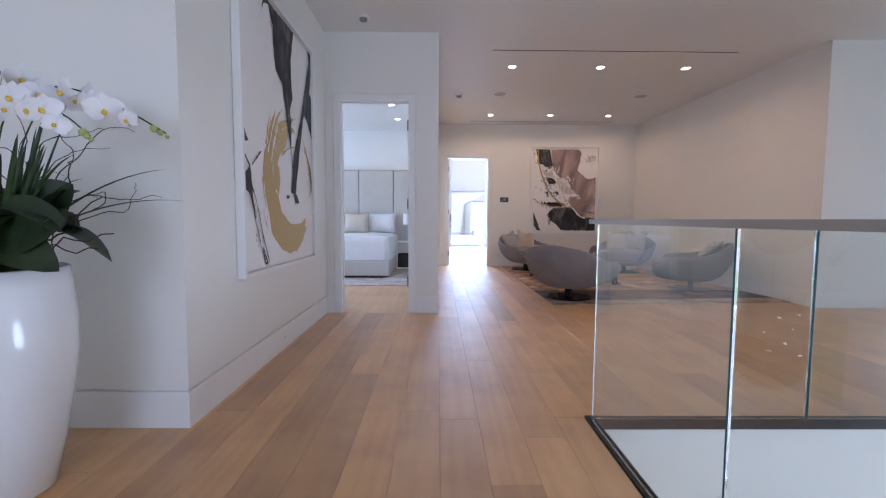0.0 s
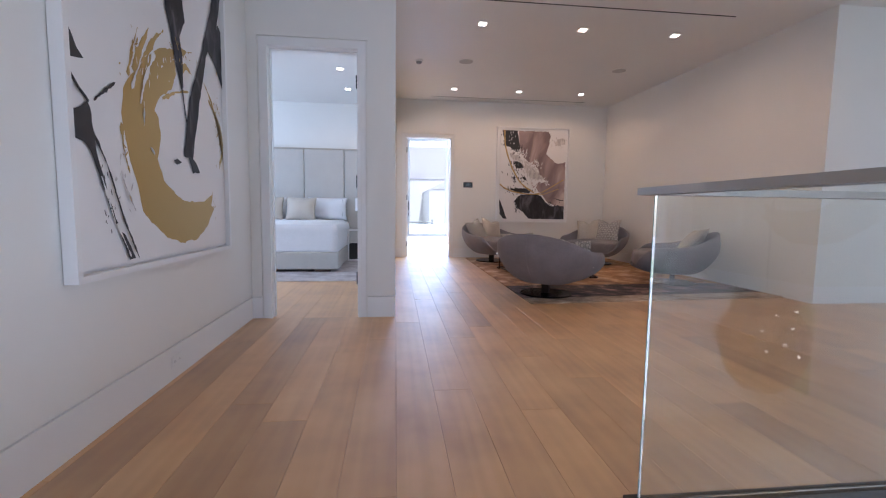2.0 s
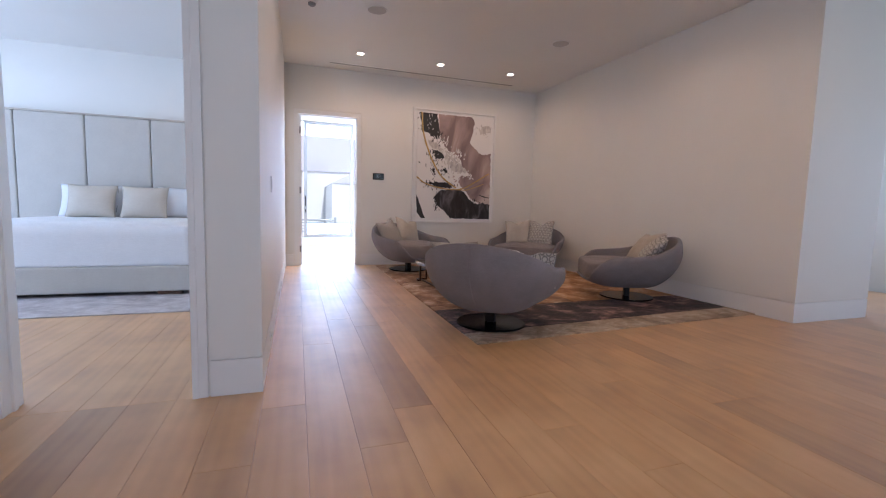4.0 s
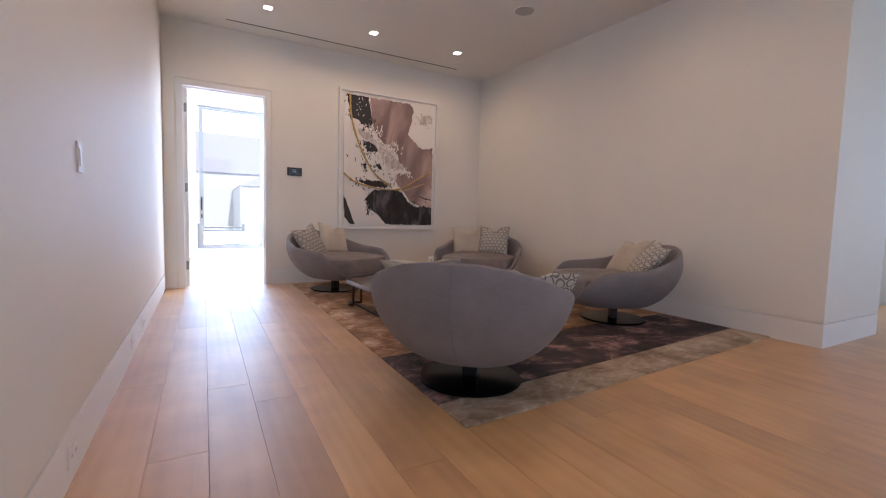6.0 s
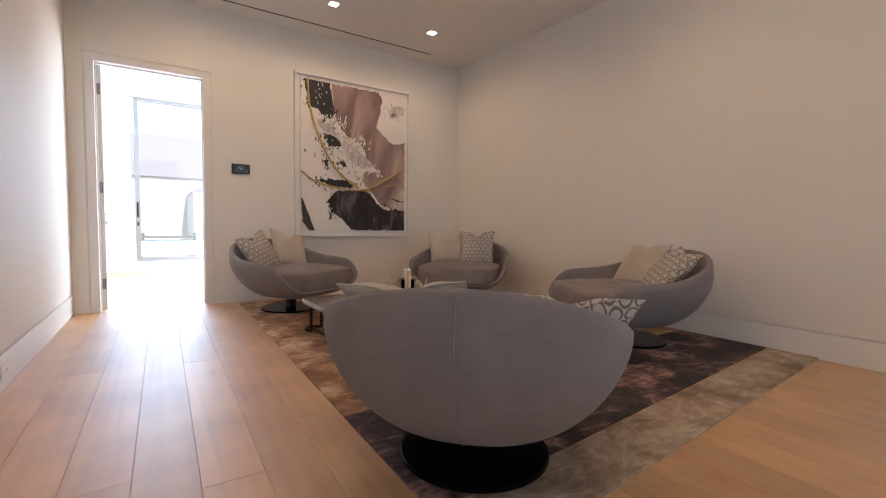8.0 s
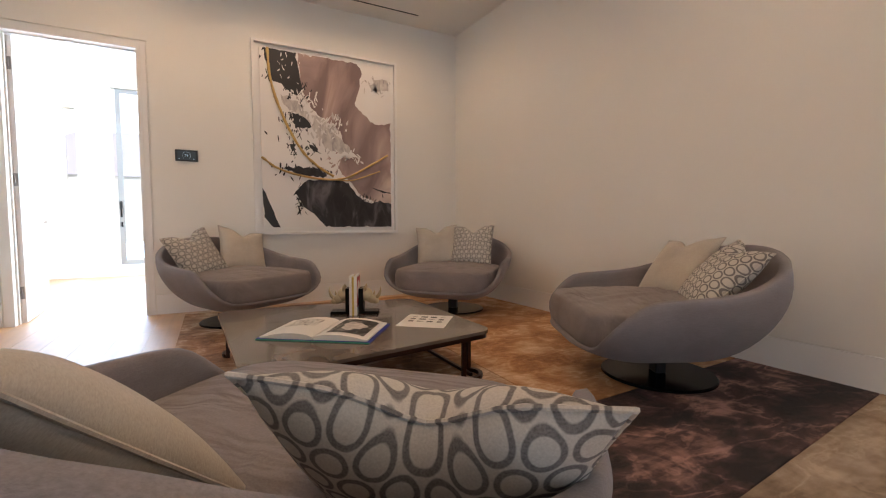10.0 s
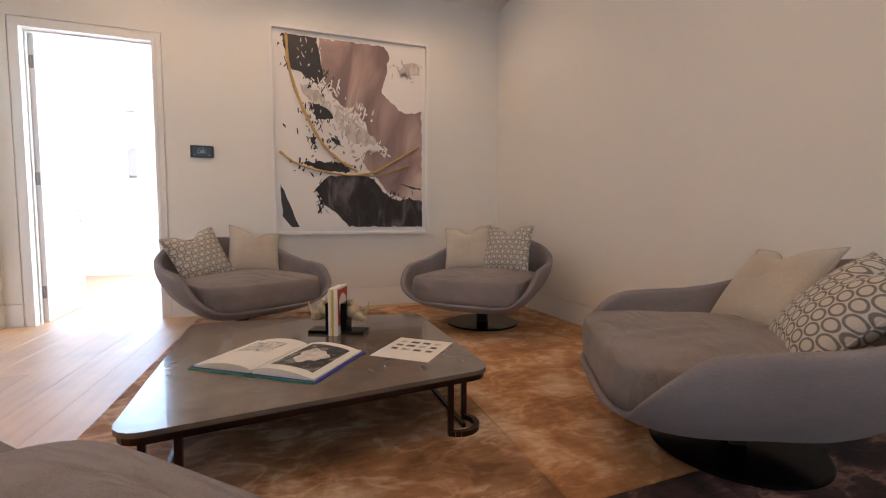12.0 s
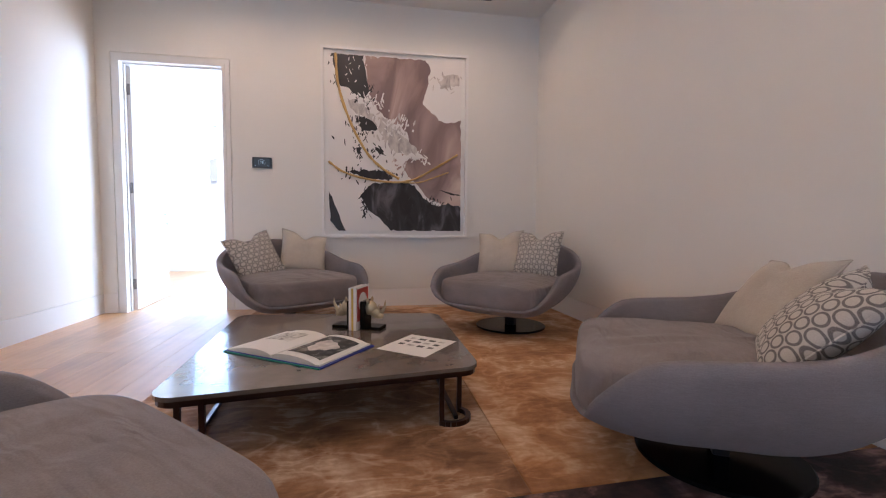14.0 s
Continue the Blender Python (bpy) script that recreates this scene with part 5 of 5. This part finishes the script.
def soft_box(x0, x1, y0, y1, z0, z1, r, wave=0.008):
    bm = boxes((x0, x1, y0, y1, z0, z1))
    bmesh.ops.subdivide_edges(bm, edges=bm.edges[:], cuts=18, use_grid_fill=True)
    for v in bm.verts:
        c = v.co
        dx, dy, dz = min(c.x - x0, x1 - c.x), min(c.y - y0, y1 - c.y), z1 - c.z
        if dz < r:
            f = 1 - dz / r
            s = 0.35 * r * f * f
            c.x += (s if c.x - x0 < 0.001 else -s if x1 - c.x < 0.001 else 0)
            c.y += (s if c.y - y0 < 0.001 else -s if y1 - c.y < 0.001 else 0)
        if dz < 0.001:
            e = min(dx, dy, r) / r
            c.z -= 0.45 * r * (1 - e) ** 2
        c.z += wave * noise.noise((c.x * 3.1, c.y * 3.1, c.z * 2)) * (1 if c.z > z0 + 0.02 else 0)
        if dz > 0.02:
            c.x += wave * 0.8 * noise.noise((c.x * 2, c.y * 7, c.z * 3 + 5))
            c.y += wave * 0.8 * noise.noise((c.x * 7, c.y * 2, c.z * 3 + 9))
    return bm


part("mattress", soft_box(-hw + 0.012, hw - 0.012, 0.015, L - 0.05, 0.332, 0.80, 0.14), LINEN, bed, "mattress under a white coverlet", True)
hb = thing("headboard", (-1.0, 10.62, 0), "tall oatmeal upholstered headboard of wide vertical panels", "headboard")
for k in range(-4, 2):
    x0 = -1.39 + 1.0 + 0.775 * k
    part("panel", boxes((x0 + 0.004, min(x0 + 0.771, 1.24), 0.0, 0.12, 0.0, 2.18), bevel=0.02), OATMEAL, hb)
part("cap", boxes((-3.5, 1.24, -0.002, 0.122, 2.181, 2.20)), BEIGE, hb, "narrow beige cap")


def bed_pillow(x, y, z, w, h, cloth, label, lean):
    ob = mesh_ob("bed_pillow", pillow_mesh(w, 0.10, 0.0), cloth, True)
    ob.matrix_world = pose(x, y, z, -lean, 0, 0) @ Matrix.Diagonal((1, 1, h / w, 1))
    return tagged(ob, label, "pillow", "bed pillows")


for xx in (-2.18, -1.05):
    p = bed_pillow(xx + 0.13, 10.42, 0.79, 0.76, 0.46, LINEN, "white bed pillow with a grey border line", 16)
    bm = bmesh.new()
    tube(bm, [(0.29, -0.055, 0.10), (0.30, -0.045, 0.4), (0.29, -0.05, 0.68)], [0.004] * 3, 5)
    part("border_line", bm, mat("grey_line", (0.25, 0.25, 0.26), 0.8), p)
for xx in (-1.98, -1.38):
    bed_pillow(xx, 10.18, 0.79, 0.56, 0.46, BEIGE, "beige satin cushion leaning on the bed", 18)
br = thing("bedroom_rug", (-2.0, 7.88, 0), "pale mottled grey rug under the bed", "rug")
part("weave", boxes((-2.3, 2.05, 0, 2.6, 0, 0.012), bevel=0.004), velvet("pale_silk", (0.36, 0.32, 0.31), (0.48, 0.43, 0.42), (0.62, 0.58, 0.57), 4.0), br)
ns = thing("nightstand", (-0.26, 10.38, 0), "pale lacquered nightstand with a drawer beside the bed", "nightstand")
part("frame", boxes((-0.25, -0.22, -0.2, 0.2, 0.02, 0.62), (0.22, 0.25, -0.2, 0.2, 0.02, 0.62), (-0.22, 0.22, -0.2, 0.2, 0.59, 0.62), (-0.22, 0.22, -0.2, 0.2, 0.02, 0.05), (-0.22, 0.22, 0.17, 0.2, 0.05, 0.59)), TRIM, ns)
part("drawer", boxes((-0.215, 0.215, -0.19, 0.165, 0.36, 0.585), bevel=0.004), OATMEAL, ns, "pale drawer front")
# solid block fills the open shelf; its near-black colour stands for shade
part("shelf", boxes((-0.22, 0.22, -0.19, 0.17, 0.05, 0.34)), mat("recess_shade", (0.03, 0.028, 0.026), 0.8), ns, "solid dark block for the shade of an open shelf")
lm = thing("table_lamp", (-0.27, 10.36, 0.62), "small bedside lamp with a white drum shade", "lamp")
part("base", lathe(bmesh.new(), [(0, 0), (0.07, 0), (0.07, 0.012), (0.012, 0.02), (0.012, 0.36), (0, 0.36)], 24), STEEL, lm)
part("shade", lathe(bmesh.new(), [(0.105, 0.36), (0.105, 0.60), (0.102, 0.60), (0.102, 0.36), (0.105, 0.36)], 32), PAPER, lm, "white drum shade")

# ---- planter with orchids ----
CERAMIC = mat("white_ceramic", (0.80, 0.80, 0.80), 0.16)
bsdf(CERAMIC).inputs["Coat Weight"].default_value = 0.5
VX, VY = -1.345, 2.46
vase = thing("planter", (VX, VY, 0), "tall glossy white ceramic planter on the oak floor", "planter")
part("pot", lathe(bmesh.new(), [(0, 0), (0.165, 0), (0.175, 0.01), (0.21, 0.18), (0.245, 0.38), (0.266, 0.56), (0.268, 0.70), (0.258, 0.84), (0.248, 0.90), (0.240, 0.905), (0.232, 0.895), (0.24, 0.80), (0.235, 0.78), (0, 0.78)], 72), CERAMIC, vase, smooth=True)
SOIL = paint("moss", (0.05, 0.06, 0.02), 0.95, 0.5)
part("moss", lathe(bmesh.new(), [(0.238, 0.84), (0.21, 0.885), (0.12, 0.92), (0, 0.925)], 32), SOIL, vase, "dark moss", True)


LEAF = leafy("dark_leaf", (0.008, 0.018, 0.006), (0.026, 0.046, 0.012))
BLADE = leafy("blade_leaf", (0.010, 0.026, 0.007), (0.040, 0.078, 0.020))
PETAL = mat("white_petal", (0.78, 0.77, 0.77), 0.55)
bsdf(PETAL).inputs["Subsurface Weight"].default_value = 0.3
bsdf(PETAL).inputs["Subsurface Radius"].default_value = (0.01, 0.01, 0.008)
LIPM = mat("yellow_lip", (0.75, 0.50, 0.05), 0.5)
TWIG = mat("dark_twig", (0.05, 0.035, 0.025), 0.8)
BUD = mat("green_bud", (0.35, 0.40, 0.12), 0.5)
orng = random.Random(5)
plant = thing("orchid", (VX, VY, 0.93), "white orchids with dark leaves and curly twigs in a planter", "plant")


def blade(bm, base, tip, width, sag, cup=0.25, face=(0, 0, 1)):
    """A leaf from base to tip, bent down by its own weight."""
    base, tip = Vector(base), Vector(tip)
    d = tip - base
    side = d.cross(Vector(face))
    if side.length < 1e-4:
        side = Vector((1, 0, 0))
    side.normalize()
    up = side.cross(d).normalized()
    n = 12
    rows = []
    for k in range(n + 1):
        t = k / n
        c = base + d * t + Vector((0, 0, sag * 4 * t * (1 - t)))
        w = width * (math.sin(math.pi * min(1, 0.12 + 0.88 * t)) ** 0.7 if width > 0.03 else (1 - t) ** 0.6) + 0.0008
        rows.append([bm.verts.new(c + side * w * q + up * (cup * w * abs(q))) for q in (-1, -0.5, 0, 0.5, 1)])
    for a, b in zip(rows, rows[1:]):
        for q in range(4):
            bm.faces.new((a[q], a[q + 1], b[q + 1], b[q]))
    return bm


for k in range(11):
    a = radians(-150 + 33 * k)
    r = orng.uniform(0.30, 0.43)
    part("broad_leaf", blade(bmesh.new(), (0.04 * math.cos(a), 0.04 * math.sin(a), 0.0), (r * math.cos(a), r * math.sin(a), orng.uniform(-0.04, 0.20)), 0.125, 0.12, 0.2), LEAF, plant, smooth=True)
for k in range(9):
    a = radians(orng.uniform(0, 360))
    part("broad_leaf", blade(bmesh.new(), (0.12 * math.cos(a), 0.12 * math.sin(a), 0.02), (0.30 * math.cos(a + 0.5), 0.30 * math.sin(a + 0.5), orng.uniform(0.14, 0.30)), 0.11, 0.05, 0.3), LEAF, plant, smooth=True)
for base, tip, width, face in (
        ((0.10, -0.10, 0.08), (0.40, -0.10, 0.16), 0.115, (0.1, -1, 0.35)), ((0.12, -0.13, 0.10), (0.41, -0.15, -0.02), 0.075, (0.1, -0.8, 0.6)),
        ((0.02, -0.14, 0.02), (0.26, -0.24, 0.05), 0.095, (0.0, -0.8, 0.6)), ((-0.12, -0.12, 0.05), (0.14, -0.20, 0.14), 0.10, (-0.1, -1, 0.3)),
        ((0.02, -0.18, 0.01), (-0.16, -0.30, -0.10), 0.07, (0.0, -0.7, 0.7)), ((-0.05, -0.16, 0.04), (-0.36, -0.12, 0.10), 0.11, (-0.2, -1, 0.4)),
        ((0.05, -0.17, -0.01), (0.16, -0.30, -0.06), 0.065, (0.1, -0.8, 0.6)), ((0.10, 0.02, 0.10), (0.30, 0.06, 0.30), 0.10, (0.2, -1, 0.2))):
    part("broad_leaf", blade(bmesh.new(), base, tip, width, 0.02, 0.18, face), LEAF, plant, smooth=True)
for k in range(46):
    a = radians(orng.uniform(0, 360))
    l = orng.uniform(0.02, 0.20)
    part("grass_blade", blade(bmesh.new(), (0.10 * math.cos(a), 0.10 * math.sin(a), 0.0), ((0.10 + l) * math.cos(a), (0.10 + l) * math.sin(a), orng.uniform(0.26, 0.60)), orng.uniform(0.014, 0.030), 0.02, 0.5), BLADE, plant, smooth=True)
for tx, ty, tz in ((0.67, 0.05, 0.36), (0.76, 0.02, 0.235), (0.40, -0.05, 0.40), (0.36, 0.04, 0.32)):
    part("grass_blade", blade(bmesh.new(), (0.12, ty * 0.3, 0.05), (tx, ty, tz), 0.011, 0.06, 0.5), BLADE, plant, smooth=True)


def flower(m, size):
    bm = bmesh.new()
    for k, (ang_, w, l) in enumerate(((90, 0.30, 0.52), (210, 0.28, 0.50), (330, 0.28, 0.50), (18, 0.46, 0.56), (162, 0.46, 0.56))):
        a = radians(ang_)
        u, v = Vector((math.cos(a), 0, math.sin(a))), Vector((-math.sin(a), 0, math.cos(a)))
        y0 = 0.0 if k < 3 else -0.02
        rows = []
        for i in range(7):
            t = i / 6
            w_ = w * math.sin(math.pi * (0.08 + 0.90 * t)) ** 0.7 + 0.01
            rows.append([bm.verts.new((u * l * t + v * w_ * q * 0.62 + Vector((0, y0 + 0.10 * t * t - 0.05 * (1 - q * q), 0))) * size) for q in (-1, -0.33, 0.33, 1)])
        for p_, q_ in zip(rows, rows[1:]):
            for j in range(3):
                bm.faces.new((p_[j], p_[j + 1], q_[j + 1], q_[j]))
    ob = part("flower", bm, PETAL, plant, "white orchid flower", True)
    ob.matrix_basis = m
    bm = bmesh.new()
    bmesh.ops.create_uvsphere(bm, u_segments=10, v_segments=6, radius=1, matrix=Matrix.Translation((0, -0.10 * size, -0.06 * size)) @ Matrix.Diagonal((0.075 * size, 0.09 * size, 0.09 * size, 1)))
    part("lip", bm, LIPM, ob, "yellow lip", True)


stems = (
    [(0.05, 0.0, 0.0), (0.04, 0.02, 0.35), (0.16, -0.02, 0.60), (0.38, -0.06, 0.64), (0.60, -0.06, 0.56), (0.74, -0.05, 0.48)],
    [(0.0, -0.04, 0.0), (-0.02, -0.06, 0.38), (0.08, -0.12, 0.64), (0.28, -0.16, 0.60), (0.46, -0.16, 0.52), (0.54, -0.15, 0.45)],
    [(-0.05, 0.03, 0.0), (-0.08, 0.05, 0.40), (-0.16, 0.0, 0.64), (-0.34, -0.08, 0.62), (-0.50, -0.10, 0.52)],
    [(0.0, 0.08, 0.0), (0.02, 0.14, 0.42), (0.10, 0.20, 0.66), (0.26, 0.22, 0.66), (0.42, 0.22, 0.58)])
for si, keys in enumerate(stems):
    pts = spline(keys, 30)
    part("stem", tube(bmesh.new(), pts, [0.003] * 30, 6), BLADE, plant)
    for k in range(7):
        i = 12 + int(k * 2.05)
        p = pts[i]
        m = pose(p[0] + orng.uniform(-0.02, 0.02), p[1] - 0.03, p[2] + orng.uniform(-0.05, 0.03), orng.uniform(-25, 15), orng.uniform(-25, 25), orng.uniform(-45, 35))
        flower(m, orng.uniform(0.095, 0.120) * (0.75 if k > 5 else 1))
    for k in (27, 28, 29):
        bm = bmesh.new()
        bmesh.ops.create_uvsphere(bm, u_segments=8, v_segments=6, radius=0.014 - 0.003 * (k - 27), matrix=Matrix.Translation(pts[k]) @ Matrix.Translation((0.004, 0, -0.012)))
        part("bud", bm, BUD, plant, "green bud", True)
for k in range(24):
    a = radians(orng.uniform(-40, 200))
    p = Vector((0.08 * math.cos(a), 0.08 * math.sin(a), 0.05))
    pts = [p.copy()]
    d = Vector((math.cos(a) * orng.uniform(0.2, 0.9), math.sin(a) * 0.5, orng.uniform(0.6, 1.9))).normalized()
    for i in range(26):
        d = (d + Vector((orng.uniform(-0.55, 0.55), orng.uniform(-0.5, 0.5), orng.uniform(-0.45, 0.45)))).normalized()
        if p.z < 0.05:
            d.z = abs(d.z)
        p = p + d * 0.030
        pts.append(p.copy())
    part("twig", tube(bmesh.new(), pts, [0.0042 * (1 - 0.75 * i / 26) for i in range(27)], 5), TWIG, plant)
for tx, tz in ((0.48, 0.10), (0.44, 0.24), (0.42, 0.04)):
    pts = [(0.15 + (tx - 0.15) * i / 8, 0.02 * math.sin(i), 0.06 + (tz - 0.06) * i / 8 + 0.015 * math.sin(i * 1.9)) for i in range(9)]
    part("twig", tube(bmesh.new(), pts, [0.0026] * 9, 5), TWIG, plant)

# ---- chandelier in the open foyer ----
cl = thing("chandelier", (4.80, -0.2, -0.52), "dark bronze lantern chandelier with small bulbs over the foyer", "chandelier")
part("cable", tube(bmesh.new(), [(0, 0, 0.5), (0, 0, H_LOUNGE + 0.5)], [0.008] * 2, 8), BLACK_MATT, cl)
part("shade", lathe(bmesh.new(), [(0.0, 0.62), (0.20, 0.60), (0.26, 0.56), (0.30, 0.36), (0.33, 0.33), (0.40, 0.22), (0.42, 0.08), (0.39, -0.18), (0.29, -0.42), (0.14, -0.54), (0.0, -0.56)][::-1], 48), mat("smoked_shade", (0.045, 0.026, 0.014), 0.6), cl, "smoked dark inner shade", True)
for k in range(28):
    a = 2 * math.pi * k / 28
    part("rib", tube(bmesh.new(), [(r * math.cos(a), r * math.sin(a), z) for r, z in ((0.24, 0.60), (0.30, 0.56), (0.33, 0.37), (0.36, 0.33), (0.43, 0.22), (0.45, 0.08), (0.42, -0.18), (0.32, -0.42), (0.17, -0.55))], [0.014] * 9, 6), BRONZE, cl)
for k, (a, z) in enumerate(((40, 0.46), (75, 0.42), (60, 0.30), (95, 0.24), (68, 0.12), (88, 0.02), (48, -0.02), (230, 0.30), (280, 0.10), (320, 0.20))):
    r = 0.36 if z > 0.35 else 0.47
    bm = bmesh.new()
    bmesh.ops.create_uvsphere(bm, u_segments=10, v_segments=8, radius=0.014, matrix=Matrix.Translation((r * math.cos(radians(a + 40)), r * math.sin(radians(a + 40)), z)))
    part("bulb", bm, LAMP_ON, cl, "glowing bulb", True)

# ---- floor boards ----
structure("subfloor", boxes((-2.6, 1.22, -4.0, Y_RAIL + 0.03, -0.10, -0.022), (-2.6, 8.6, Y_RAIL + 0.03, 11.0, -0.10, -0.022), (-4.8, 0.4, 5.97, 10.75, -0.10, -0.0225), (-1.75, 4.2, 11.0, 15.0, -0.10, -0.0215)), SUBFLOOR, "dark bedding under the boards")
floor = tagged(new("floor"), "wide oak floor boards", kind="structure")
floor.empty_display_size = 0.1
PLANK = 0.213
plank_meshes = {}


def plank_bm(length, x=0.0, y=0.0, bm=None, wide=PLANK):
    bm = bm or bmesh.new()
    w, b = wide - 0.0008, 0.0011
    lo = [bm.verts.new((x + px, y + py, -0.02)) for px, py in ((0, 0), (w, 0), (w, length), (0, length))]
    md = [bm.verts.new((x + px, y + py, -b)) for px, py in ((0, 0), (w, 0), (w, length), (0, length))]
    hi = [bm.verts.new((x + px, y + py, 0)) for px, py in ((b, b), (w - b, b), (w - b, length - b), (b, length - b))]
    bm.faces.new(hi)
    for A, B in ((lo, md), (md, hi)):
        for k in range(4):
            j = (k + 1) % 4
            bm.faces.new((A[k], A[j], B[j], B[k]))
    return bm


rng = random.Random(11)


def lay(x, y0, y1, single=None):
    y = y0
    first = rng.choice((0.7, 1.1, 1.5, 1.9, 2.3))
    while y < y1 - 0.01:
        n = first if y == y0 else rng.choice((1.6, 1.9, 2.2, 2.5))
        n = round(min(n, y1 - y), 2)
        if y1 - y - n < 0.3:
            n = round(y1 - y, 2)
        if single is not None:
            plank_bm(n - 0.0008, x, y, single)
        else:
            if n not in plank_meshes:
                me = bpy.data.meshes.new("floor_board")
                bm = plank_bm(n - 0.0008)
                bm.normal_update()
                bm.to_mesh(me)
                bm.free()
                me.materials.append(OAK)
                plank_meshes[n] = me
            ob = new("floor_board", plank_meshes[n])
            ob.location = (x, y, 0)
            ob.parent = floor
        y += n


x = 0.41 - PLANK * 7
while x < 6.3:
    if x < 1.2 < x + PLANK:
        lay(x, Y_RAIL + 0.032, 11.0)
        lay_narrow = x
    elif x + PLANK <= 1.215:
        lay(x, -1.0, 11.0 if x > 0.3 else 5.82)
    else:
        lay(x, Y_RAIL + 0.032, 11.0 if x < 5.3 else 6.17)
    x += PLANK

rest = bmesh.new()
x = 0.41 - PLANK * 24
while x < 8.5:
    if x < 0.2:
        lay(x, 5.82, 10.75, rest)
    if -1.75 < x < 4.1:
        lay(x, 11.0, 15.0, rest)
    if x >= 6.3:
        lay(x, Y_RAIL + 0.032, 11.0, rest)
    if x < 0.41 - PLANK * 7 - 0.01 and x > -2.6:
        lay(x, -4.0, Y_NICHE, rest)
    elif x < 1.0 and x > -2.6:
        lay(x, -4.0, -1.0, rest)
    x += PLANK
y = -4.0
while y < Y_RAIL:
    n = min(1.87, Y_RAIL + 0.03 - y)
    plank_bm(n - 0.0008, lay_narrow, y, rest, 1.218 - lay_narrow)
    y += 1.87
fr = part("more_boards", rest, OAK, floor)
fr["kind"] = "stuff"
